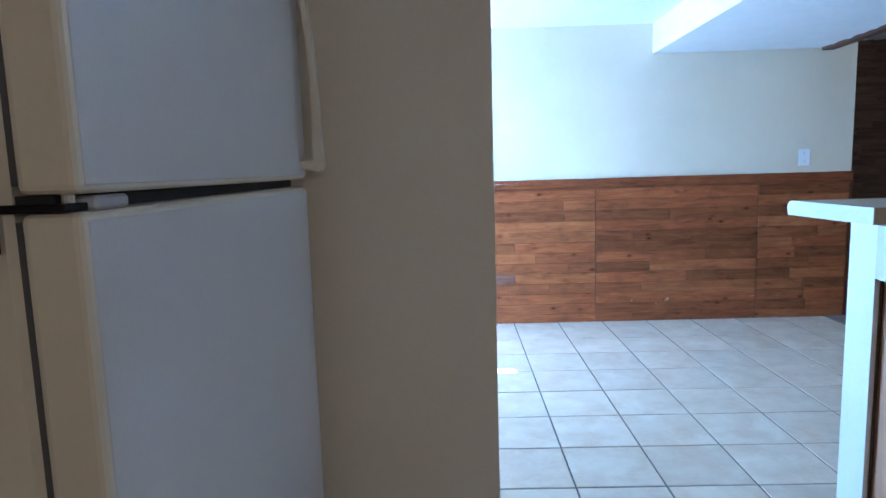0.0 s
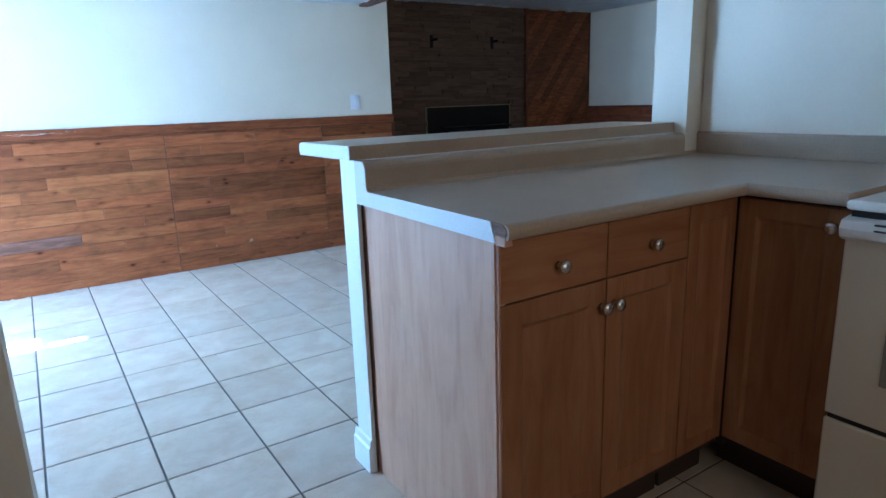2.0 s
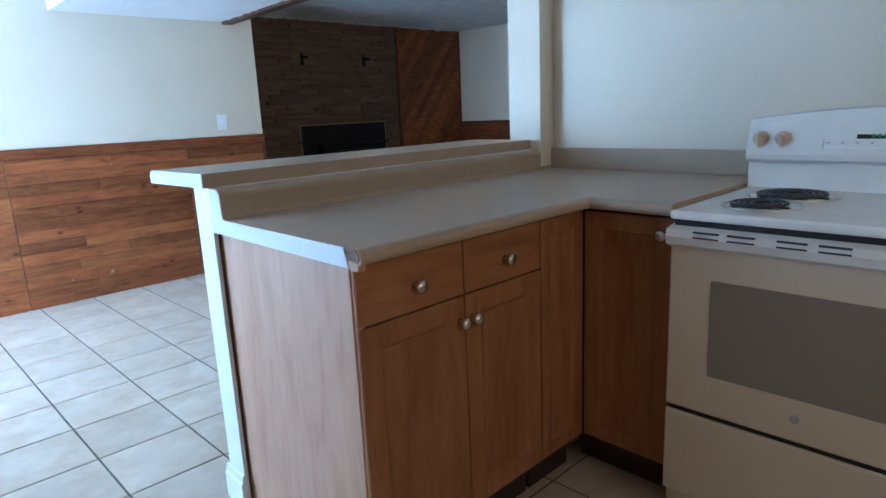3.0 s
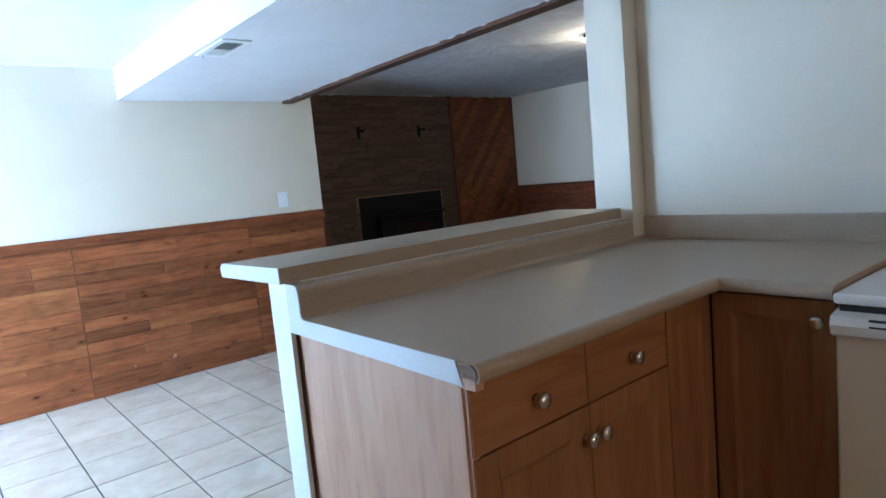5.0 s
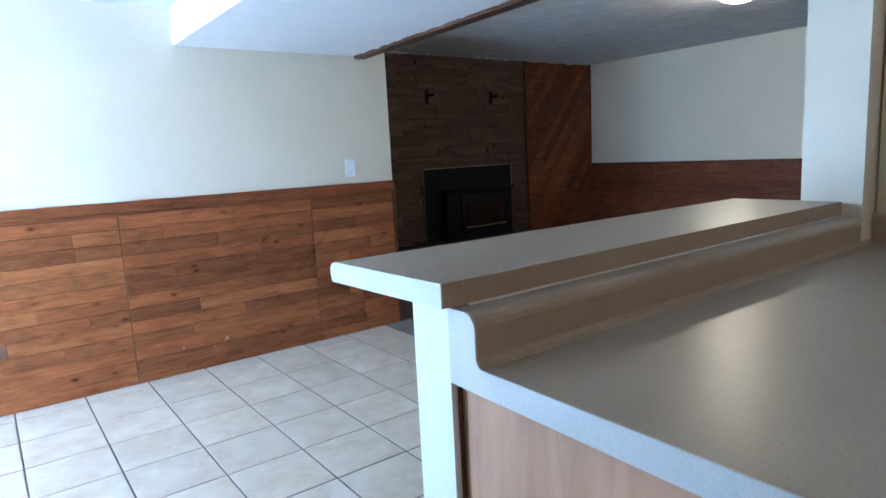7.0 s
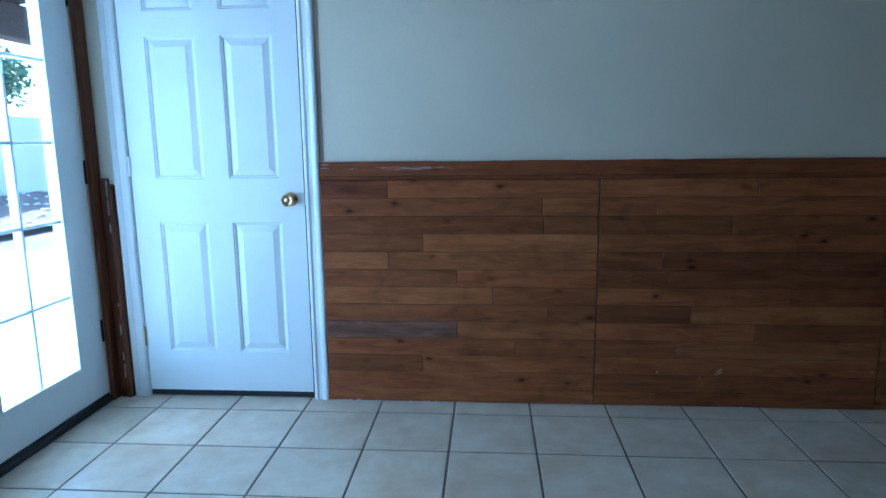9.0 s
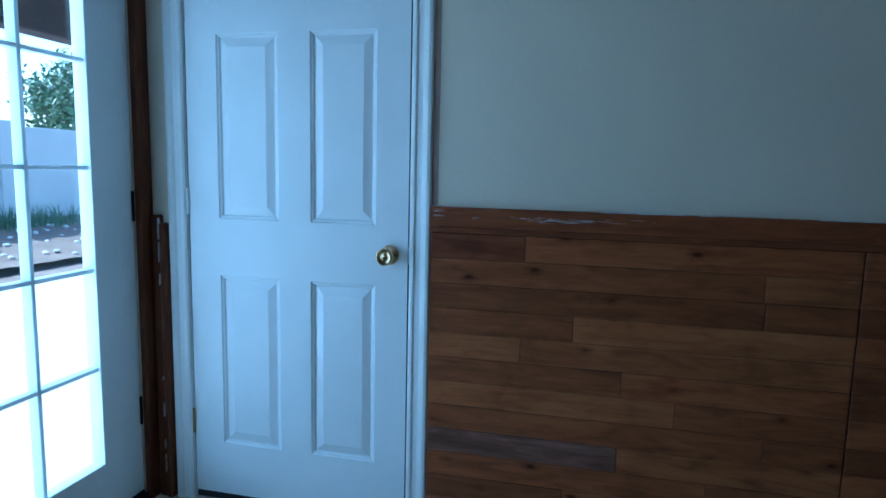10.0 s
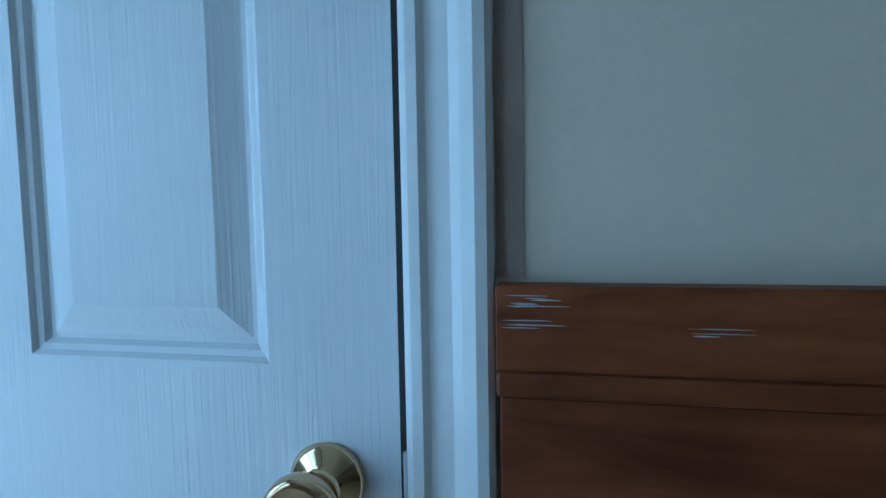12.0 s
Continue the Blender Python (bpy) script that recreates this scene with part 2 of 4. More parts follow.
def make_bright_muntin():
    m, n, l, b = nodes("translucent_muntin_white", 0.4, 0, (0.82, 0.83, 0.83))
    # Translucency added to brighten the muntins, in place of glare from outdoors.
    tr, mx = n.new("ShaderNodeBsdfTranslucent"), n.new("ShaderNodeMixShader")
    tr.inputs[0].default_value, mx.inputs[0].default_value = (0.8, 0.84, 0.86, 1), 0.22
    l.new(b.outputs[0], mx.inputs[1]), l.new(tr.outputs[0], mx.inputs[2]), l.new(mx.outputs[0], n["Material Output"].inputs[0])
    return m


M["bright_muntin"] = make_bright_muntin()
M["hearth"] = speckled("dark_hearth_stone", (0.045, 0.032, 0.027), 0.8, 5, 0.3, 60, 0.5)
M["tile"], M["stone"], M["glass"] = make_tile(), make_stone(), make_glass("window_glass")
M["lamp_glass"], _n, _l, _b = nodes("frosted_lamp_glass", 0.4, 0, (0.9, 0.85, 0.75))
_b.inputs["Emission Color"].default_value, _b.inputs["Emission Strength"].default_value = (1.0, 0.86, 0.62, 1), 0.3

# ---- builders ----


def root_of(ob):
    while ob.parent:
        ob = ob.parent
    return ob


SET = {"out": Matrix.Identity(4)}  # where a group of fitted units is set out in the room


def thing(name, at, label, category, group=""):
    return place(tagged(new(name), label, category, group), SET["out"] @ Vector(at))


def place(ob, at):
    ob.location = at
    return ob


def link(name, bm, material, parent=None, label="", kind="", smooth=False, shift=True):
    mesh = bpy.data.meshes.new(name)
    bmesh.ops.transform(bm, matrix=SET["out"], verts=bm.verts)
    if parent is not None and shift:
        bmesh.ops.translate(bm, verts=bm.verts, vec=-Vector(root_of(parent).location))
    bmesh.ops.recalc_face_normals(bm, faces=bm.faces)
    bm.to_mesh(mesh)
    bm.free()
    mesh.materials.append(M[material])
    if smooth:
        mesh.polygons.foreach_set("use_smooth", [True] * len(mesh.polygons))
    ob = new(name, mesh)
    ob.parent = parent
    return tagged(ob, label, kind=kind)


def box(bm, x0, x1, y0, y1, z0, z1, bevel=0.0, seg=1):
    made = bmesh.ops.create_cube(bm, size=1)["verts"]
    m = Matrix.Translation(((x0 + x1) / 2, (y0 + y1) / 2, (z0 + z1) / 2)) @ Matrix.Diagonal((abs(x1 - x0), abs(y1 - y0), abs(z1 - z0), 1))
    bmesh.ops.transform(bm, matrix=m, verts=made)
    if bevel:
        bmesh.ops.bevel(bm, geom=[e for e in {e for v in made for e in v.link_edges}], offset=bevel, segments=seg, affect="EDGES", profile=0.5)
    return bm


def boxes(*dims, bevel=0.0, seg=1):
    bm = bmesh.new()
    for d in dims:
        box(bm, *d, bevel=bevel, seg=seg)
    return bm


def prism(points, axis, a, b, bm=None):
    """Extrudes a closed outline along an axis from a to b. The outline's pairs are the two other axes, in order."""
    bm = bm or bmesh.new()
    put = {"x": lambda p, t: (t, p[0], p[1]), "y": lambda p, t: (p[0], t, p[1]), "z": lambda p, t: (p[0], p[1], t)}[axis]
    one, two = [bm.verts.new(put(p, a)) for p in points], [bm.verts.new(put(p, b)) for p in points]
    bm.faces.new(one), bm.faces.new(list(reversed(two)))
    for i in range(len(points)):
        j = (i + 1) % len(points)
        bm.faces.new((one[i], two[i], two[j], one[j]))
    return bm


def lathe(profile, at, axis="z", steps=24, bm=None, squash=1.0):
    """Turns a profile of (radius, height) about an axis through at."""
    bm = bm or bmesh.new()
    turn = {"z": Matrix.Identity(4), "y": Matrix.Rotation(radians(90), 4, "X"), "x": Matrix.Rotation(radians(90), 4, "Y"), "-x": Matrix.Rotation(radians(-90), 4, "Y")}[axis]
    m = Matrix.Translation(at) @ turn
    rings = []
    for r, h in profile:
        if r < 1e-6:
            rings.append([bm.verts.new(m @ Vector((0, 0, h)))])
        else:
            rings.append([bm.verts.new(m @ Vector((r * math.cos(2 * math.pi * i / steps), r * squash * math.sin(2 * math.pi * i / steps), h))) for i in range(steps)])
    for p, q in zip(rings, rings[1:]):
        for i in range(steps):
            j = (i + 1) % steps
            if len(p) == 1 and len(q) == 1:
                continue
            if len(p) == 1:
                bm.faces.new((p[0], q[i], q[j]))
            elif len(q) == 1:
                bm.faces.new((p[i], p[j], q[0]))
            else:
                bm.faces.new((p[i], p[j], q[j], q[i]))
    return bm


def setting(name, material, *dims, bevel=0.0, label=""):
    return link(name, boxes(*dims, bevel=bevel), material, kind="structure", label=label)


# ---- the large structure ----
NORTH, WEST, KEAST, SOUTH = 4.58, -0.99, 2.57, -2.0
LOW, HIGH, LIVING = 1.925, 2.13, 2.175
END = 3.0

setting("floor", "grout", (WEST - 0.1, 2.85, SOUTH - 0.1, NORTH + 0.1, -0.1, -0.003))
setting("carpet", "carpet", (2.85, 7.0, SOUTH - 0.1, 5.8, -0.1, 0.006), label="worn brown carpet of the living room")
D0, D1, DTOP = -0.85, -0.05, 2.045
setting("wall_north", "wall", (WEST - 0.12, D0, NORTH, NORTH + 0.12, 0, 2.3), (D0, D1, NORTH, NORTH + 0.12, DTOP, 2.3), (D1, END, NORTH, NORTH + 0.12, 0, 2.3))
setting("wall_closet", "wall", (D0 - 0.3, D1 + 0.3, NORTH + 0.5, NORTH + 0.6, -0.1, 2.3))
setting("wall_return", "wall", (END - 0.12, END, NORTH + 0.122, 5.8, 0, 2.3))
F0, F1, FTOP = 2.90, 4.52, 2.04
setting("wall_west", "wall", (WEST - 0.14, WEST, 1.54, F0, -0.1, 2.3), (WEST - 0.14, WEST, F0, F1, FTOP, 2.3), (WEST - 0.14, WEST, F1, NORTH, -0.1, 2.3))
setting("wall_partition", "wall", (WEST - 0.14, 0.25, 1.42, 1.54, 0, 2.3))
setting("wall_alcove", "wall", (-1.02, -0.90, SOUTH, 1.42, 0, 2.3))
setting("wall_kitchen_east", "wall", (KEAST + 0.08, KEAST + 0.20, SOUTH, 1.40, 0, 2.3))
setting("wall_stub", "wall", (2.56, KEAST + 0.20, 1.4045, 1.57, 0.0, LOW))
setting("wall_south", "wall", (-1.02, 7.0, SOUTH - 0.12, SOUTH, 0, 2.3))
setting("wall_living_north", "wall", (END, 7.0, 5.8, 5.92, 0, 2.3))
setting("wall_living_east", "wall", (6.55, 6.67, SOUTH, 5.8, 0, 2.3))
setting("ceiling", "soffit", (WEST - 0.14, 1.575, SOUTH - 0.1, NORTH + 0.1, HIGH, HIGH + 0.1))
link("soffit", prism([(1.575, SOUTH), (2.42, SOUTH), (2.75, NORTH + 0.1), (1.575, NORTH + 0.1)], "z", LOW, 2.3), "soffit", kind="structure")
setting("ceiling_living", "ceiling", (2.3, 7.0, SOUTH - 0.1, 5.92, LIVING, 2.29))
link("beam_trim", prism([(2.421, SOUTH), (2.50, SOUTH), (2.83, NORTH - 0.002), (2.751, NORTH - 0.002)], "z", LOW - 0.018, LIVING), "beam", kind="structure", label="dark brown wood beam along the edge of the ceiling drop")

rs = random.Random(17)
bm = bmesh.new()
for _ in range(26):
    y = rs.uniform(0.2, NORTH - 0.15)
    x = 2.421 + 0.33 * (y - SOUTH) / (NORTH - 0.002 - SOUTH)
    w, h = rs.uniform(0.02, 0.09), rs.uniform(0.002, 0.006)
    prism([(y, LOW - 0.0008), (y + w, LOW - 0.0008), (y + w * 0.7, LOW - h), (y + w * 0.2, LOW - h * 0.7)], "x", x - 0.007, x + 0.003, bm)
link("paint_smears", bm, "soffit", bpy.data.objects["beam_trim"], kind="stuff")
bm = bmesh.new()
for _ in range(40):
    x, w, h = rs.uniform(3.05, 6.4), rs.uniform(0.03, 0.14), rs.uniform(0.005, 0.022)
    prism([(x, LIVING - 0.0005), (x + w, LIVING - 0.0005), (x + w * 0.75, LIVING - h * 0.8), (x + w * 0.3, LIVING - h)], "y", 5.63, 5.676, bm)
link("plaster_edge", bm, "ceiling", bpy.data.objects["ceiling_living"], kind="stuff")


def knob(parent, x, y, z, facing, name="knob", material="chrome", label="round brushed nickel knob"):
    """A small round cabinet knob; facing is the side it sticks out to."""
    prof = [(0.0, 0.0), (0.009, 0.0), (0.007, 0.006), (0.006, 0.012), (0.013, 0.016), (0.016, 0.021), (0.015, 0.026), (0.008, 0.029), (0.0, 0.030)]
    axis = {"south": "y", "west": "-x"}[facing]
    bm = lathe(prof, (x, y, z), axis, 20)
    return link(name, bm, material, parent, label, smooth=True)


def panel_door(x0, x1, z0, z1, y, thick=0.018, frame_w=0.055, recess=0.006):
    """A frame-and-panel cabinet door facing south, its face at y, with a sloped inner edge; returns frame and panel meshes."""
    fr = bmesh.new()
    for d in ((x0, x0 + frame_w, z0, z1), (x1 - frame_w, x1, z0, z1), (x0 + frame_w, x1 - frame_w, z0, z0 + frame_w), (x0 + frame_w, x1 - frame_w, z1 - frame_w, z1)):
        box(fr, d[0], d[1], y, y + thick, d[2], d[3], 0.0015)
    pn = bmesh.new()
    a0, a1, b0, b1 = x0 + frame_w, x1 - frame_w, z0 + frame_w, z1 - frame_w
    s = 0.010
    outer = [pn.verts.new(p) for p in ((a0, y + 0.001, b0), (a1, y + 0.001, b0), (a1, y + 0.001, b1), (a0, y + 0.001, b1))]
    inner = [pn.verts.new(p) for p in ((a0 + s, y + recess, b0 + s), (a1 - s, y + recess, b0 + s), (a1 - s, y + recess, b1 - s), (a0 + s, y + recess, b1 - s))]
    back = [pn.verts.new(p) for p in ((a0, y + thick - 0.002, b0), (a1, y + thick - 0.002, b0), (a1, y + thick - 0.002, b1), (a0, y + thick - 0.002, b1))]
    pn.faces.new(inner), pn.faces.new(list(reversed(back)))
    for i in range(4):
        j = (i + 1) % 4
        pn.faces.new((outer[i], outer[j], inner[j], inner[i])), pn.faces.new((back[i], back[j], outer[j], outer[i]))
    return fr, pn


def turned(bm, x, y, deg):
    """Turns a mesh about the upright line through (x, y)."""
    bmesh.ops.transform(bm, matrix=Matrix.Translation((x, y, 0)) @ Matrix.Rotation(radians(deg), 4, "Z") @ Matrix.Translation((-x, -y, 0)), verts=bm.verts)
    return bm


# ---- half wall and breakfast bar ----
LEAN = Matrix.Identity(4)
LEAN[0][1] = 0.02
SET["out"] = pose(1.13, 1.405, 0) @ LEAN @ Matrix.Diagonal((1.035, 1.03, 1.012, 1)) @ pose(-1.10, -1.405, 0)
EX = 1.10
setting("half_wall", "trim_white", (EX, 2.480, 1.4700, 1.568, 0, 0.9925), label="white painted half wall under the breakfast bar")
bt = thing("half_wall_base_trim", (EX, 1.53, 0), "white painted base trim round the foot of the half wall", "base trim")
link("end_board", prism([(EX - 0.013, 0), (EX, 0), (EX, 0.115), (EX - 0.006, 0.11), (EX - 0.008, 0.092), (EX - 0.013, 0.085)], "y", 1.4701, 1.581), "trim_white", bt)
link("side_board", boxes((EX - 0.002, 2.480, 1.5685, 1.581, 0, 0.09), (EX - 0.004, 2.480, 1.5685, 1.575, 0.09, 0.112), bevel=0.002), "trim_white", bt)

bar = thing("breakfast_bar", (1.08, 1.6, 0.995), "tan speckled laminate breakfast bar top on a white half wall", "bar top")
r = 0.02
prof = [(1.457, 0.993), (1.457, 1.032), (1.79 - r, 1.032)] + [(1.79 - r + r * math.sin(a), 1.032 - r + r * math.cos(a)) for a in (0.4, 0.8, 1.2, 1.57)] + [(1.79 - r * 0 - 0.004, 0.996), (1.785, 0.993)]


def skewed(bm):
    """The bar's free end is cut slightly out of square."""
    for v in bm.verts:
        if v.co.x < 1.2:
            v.co.x -= 0.02 * (v.co.y - 1.457) / 0.333
    return bm


link("top", skewed(prism(prof, "x", 1.083, 2.481)), "laminate", bar)
link("end_strip", skewed(prism(prof, "x", 1.080, 1.0828)), "lam_edge", bar, "pale laminate edge strip")

link("caulk_line", boxes((1.13, 2.480, 1.4535, 1.4568, 0.9902, 0.9932)), "trim_white", bar, "thin pale bead of caulk")

# ---- worktop ----
wt = thing("worktop", (EX, 1.1, 0.87), "L-shaped tan speckled laminate worktop with rounded front and chipped end", "worktop")
TOP, NOSE, NX = 0.908, 0.79, 1.90


def nose_profile(front, back_edge, splash, sgn=1):
    """The section of the worktop, from its rounded nose to the coved splash."""
    pts = [(back_edge, 0.872), (front + sgn * 0.03, 0.872)]
    pts += [(front + sgn * (0.016 - 0.016 * math.cos(a)), 0.890 + 0.018 * math.sin(a)) for a in (-0.9, -0.6, -0.3, 0.0, 0.25, 0.5, 0.75, 1.0, 1.2, 1.4, 1.55)]
    pts += [(front + sgn * 0.035, TOP)]
    if splash:
        pts += [(back_edge - sgn * 0.0765, TOP), (back_edge - sgn * 0.0685, 0.913), (back_edge - sgn * 0.0645, 0.922), (back_edge - sgn * 0.0645, 0.968)]
        pts += [(back_edge - sgn * (0.0445 + 0.020 * math.cos(a)), 0.968 + 0.022 * math.sin(a)) for a in (0.4, 0.8, 1.2, 1.57)]
        pts += [(back_edge, 0.990)]
    else:
        pts += [(back_edge, TOP)]
    return pts


link("peninsula_top", prism(nose_profile(NOSE, 1.4695, True), "x", EX + 0.003, 1.936), "laminate", wt)
flat = [(1.4695, 0.872), (0.826, 0.872), (0.826, TOP)] + [p for p in nose_profile(NOSE, 1.4695, True)[-9:]]
link("corner_top", prism(flat, "x", 1.9361, KEAST + 0.02), "laminate", wt)
side = [(p[0], p[1]) for p in nose_profile(NX, KEAST + 0.02, False)]
link("return_top", prism(side, "y", 0.548, 0.8259), "laminate", wt)
link("wall_splash", prism([(2.59, 0.9085), (2.552, 0.9085), (2.550, 0.987), (2.556, 0.994), (2.59, 0.994)], "y", 0.548, 1.402), "laminate", wt)
strip = [(1.4695, 0.868), (NOSE + 0.040, 0.866), (NOSE + 0.056, 0.9085), (1.393, 0.9085), (1.401, 0.913), (1.405, 0.922), (1.405, 0.968), (1.408, 0.978), (1.416, 0.987), (1.425, 0.990), (1.4695, 0.990)]
link("end_strip", prism(strip, "x", EX - 0.0005, EX + 0.0028), "lam_edge", wt, "pale laminate end strip")
raw = [(NOSE + 0.038, 0.884), (NOSE + 0.012, 0.880), (NOSE + 0.004, 0.889), (NOSE + 0.008, 0.900), (NOSE + 0.02, 0.9075), (NOSE + 0.052, 0.9078)]
link("bare_end", prism(raw, "x", EX + 0.0005, EX + 0.0029), "raw", wt, "bare rough particle board where the strip broke off")
link("bare_batten", boxes((EX + 0.001, EX + 0.02, NOSE + 0.01, NOSE + 0.05, 0.862, 0.882), bevel=0.001), "veneer", wt)

# ---- peninsula cabinets ----
FACE = 0.84
END_X, Z0, ZT = 1.118, 0.13, 0.861


def base_cabinet(x0, x1, label, columns, end=False):
    cab = thing("base_cabinet", (x0, 1.1, 0), label, "kitchen cabinet", "kitchen base cabinets")
    body = bmesh.new()
    box(body, x0 + (0.019 if end else 0.001), x1 - 0.001, FACE + 0.019, 1.465, 0.10, 0.865)
    link("body", body, "carcass", cab)
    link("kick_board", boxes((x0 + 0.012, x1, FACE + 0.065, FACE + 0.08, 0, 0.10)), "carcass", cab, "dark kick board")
    return cab


cab = base_cabinet(END_X, 1.737, "honey maple base cabinet with two drawers over two doors", 2, True)
link("end_panel", boxes((END_X, END_X + 0.018, FACE + 0.004, 1.464, 0.0, 0.866), bevel=0.001), "veneer", cab, "pale oak veneer end panel")
link("corner_trim", boxes((END_X - 0.004, END_X + 0.008, FACE + 0.012, FACE + 0.024, 0.0, 0.864), bevel=0.001), "veneer", cab)
link("wall_batten", boxes((END_X - 0.006, END_X - 0.0005, 1.4643, 1.4695, 0, 0.864)), "beam", cab, "thin brown batten")
for a, b in ((END_X + 0.002, 1.434), (1.437, 1.735)):
    dr = link("drawer_front", boxes((a, b, FACE, FACE + 0.018, 0.727, ZT), bevel=0.003, seg=2), "maple_h", cab)
    knob(dr, (a + b) / 2 + 0.004, FACE, 0.787, "south")
    fr, pn = panel_door(a, b, Z0, 0.723, FACE)
    door = link("door", fr, "maple", cab)
    link("panel", pn, "maple", door)
    knob(door, b - 0.016 if a < 1.3 else a + 0.024, FACE, 0.660, "south")
cab = base_cabinet(1.740, 1.95, "narrow honey maple filler cabinet door in the corner", 1)
fr, pn = panel_door(1.740, 1.944, Z0, ZT, FACE, frame_w=0.045)
door = link("door", fr, "maple", cab)
link("panel", pn, "maple", door)

cab = thing("corner_cabinet", (1.97, 0.68, 0), "honey maple corner cabinet with one tall door beside the range", "kitchen cabinet", "kitchen base cabinets")
link("body", boxes((1.97, 2.565, 0.552, 0.838, 0.10, 0.865)), "carcass", cab)
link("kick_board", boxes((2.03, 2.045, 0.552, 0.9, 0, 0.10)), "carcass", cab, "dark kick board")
CF = 1.95
fr, pn = panel_door(CF, CF + 0.280, Z0, ZT, 0.0, frame_w=0.05)
for bm in (fr, pn):
    bmesh.ops.transform(bm, matrix=Matrix.Translation((CF, 0.838, 0)) @ Matrix.Rotation(radians(-90), 4, "Z") @ Matrix.Translation((-CF, 0, 0)), verts=bm.verts)
door = link("door", fr, "maple", cab)
link("panel", pn, "maple", door)
knob(door, CF, 0.590, 0.815, "west")
link("gap_filler", boxes((1.952, 1.969, 0.833, 0.858, 0.10, 0.862)), "carcass", cab)

# ---- range ----
SET["out"] = pose(0.045, -0.026, 0) @ Matrix.Diagonal((1, 1, 1.012, 1))
RY0, RY1, RX = -0.22, 0.542, 1.875
rg = thing("range", (2.2, 0.16, 0), "white electric coil range with cream oven door and grey glass window", "range")
link("body", boxes((RX + 0.03, 2.55, RY0 + 0.004, RY1 - 0.004, 0.06, 0.872)), "bisque", rg, "cream enamel body")
for fx in (RX + 0.08, 2.5):
    for fy in (RY0 + 0.06, RY1 - 0.06):
        link("foot", lathe([(0, 0), (0.018, 0), (0.018, 0.02), (0.01, 0.025), (0.01, 0.07), (0, 0.07)], (fx, fy, 0), "z", 12), "black", rg)
CT = 0.897
ct = link("cooktop", boxes((RX - 0.002, 2.44, RY0, RY1, 0.874, CT), bevel=0.008, seg=3), "enamel", rg, "white enamel cooktop")
guard = [(2.40, CT - 0.004), (2.40, 0.972), (2.385, 0.978), (2.372, 0.985), (2.368, 1.0), (2.392, 1.085), (2.405, 1.10), (2.45, 1.105), (2.55, 1.10), (2.55, CT - 0.004)]
bg = prism(guard, "y", RY0, RY1)
bmesh.ops.subdivide_edges(bg, edges=[e for e in bg.edges if abs(e.verts[0].co.y - e.verts[1].co.y) > 0.3], cuts=10)
for v in bg.verts:
    if v.co.z > 1.02:
        u = (v.co.y - (RY0 + RY1) / 2) / ((RY1 - RY0) / 2)
        v.co.z += 0.026 * (1 - u * u) * (v.co.z - 1.02) / 0.08
bk = link("backguard", bg, "enamel", rg, "white control backguard with arched top")
link("backguard_groove", boxes((2.366, 2.372, RY0 + 0.003, RY1 - 0.003, 0.9795, 0.983)), "grey_print", bk)
for ky in (0.505, 0.442, -0.115, -0.175):
    m = Matrix.Translation((2.382, ky, 1.045)) @ Matrix.Rotation(radians(-15), 4, "Y")
    bm = lathe([(0.023, -0.004), (0.023, 0.004), (0.017, 0.007), (0.015, 0.020), (0.0, 0.021)], (0, 0, 0), "-x", 20)
    box(bm, -0.027, -0.008, -0.0045, 0.0045, -0.019, 0.019, 0.002)
    bmesh.ops.transform(bm, matrix=m, verts=bm.verts)
    link("dial", bm, "almond", bk, "almond plastic burner dial")


def face_plate(y0, y1, z0, z1, off=0.0012):
    """A thin plate on the sloped face of the backguard."""
    f = lambda z: 2.368 + (z - 1.0) * 0.024 / 0.085
    return prism([(f(z0) - off, z0), (f(z0) + 0.001, z0), (f(z1) + 0.001, z1), (f(z1) - off, z1)], "y", y0, y1)


link("control_panel", face_plate(0.02, 0.335, 1.018, 1.07), "plastic", bk, "pale touch control panel")
link("display", face_plate(0.17, 0.255, 1.045, 1.062, 0.003), "display", bk, "dark clock display")
bm = bmesh.new()
for k in range(3):
    y = 0.185 + k * 0.014
    face = face_plate(y, y + 0.008, 1.049, 1.058, 0.0042)
    me = bpy.data.meshes.new("digit")
    face.to_mesh(me), face.free(), bm.from_mesh(me)
    bpy.data.meshes.remove(me)
link("digit_bars", bm, "green", bk)
bm = bmesh.new()
for k in range(4):
    for z in (1.032, 1.05):
        if k < 2 or z < 1.04:
            me = bpy.data.meshes.new("mark")
            face = face_plate(0.318 - k * 0.035, 0.327 - k * 0.035, z, z + 0.004, 0.0022)
            face.to_mesh(me), face.free(), bm.from_mesh(me)
            bpy.data.meshes.remove(me)
face = face_plate(0.333, 0.336, 1.018, 1.07, 0.002)
me = bpy.data.meshes.new("rule")
face.to_mesh(me), face.free(), bm.from_mesh(me)
bpy.data.meshes.remove(me)
link("printed_marks", bm, "grey_print", bk, kind="stuff")


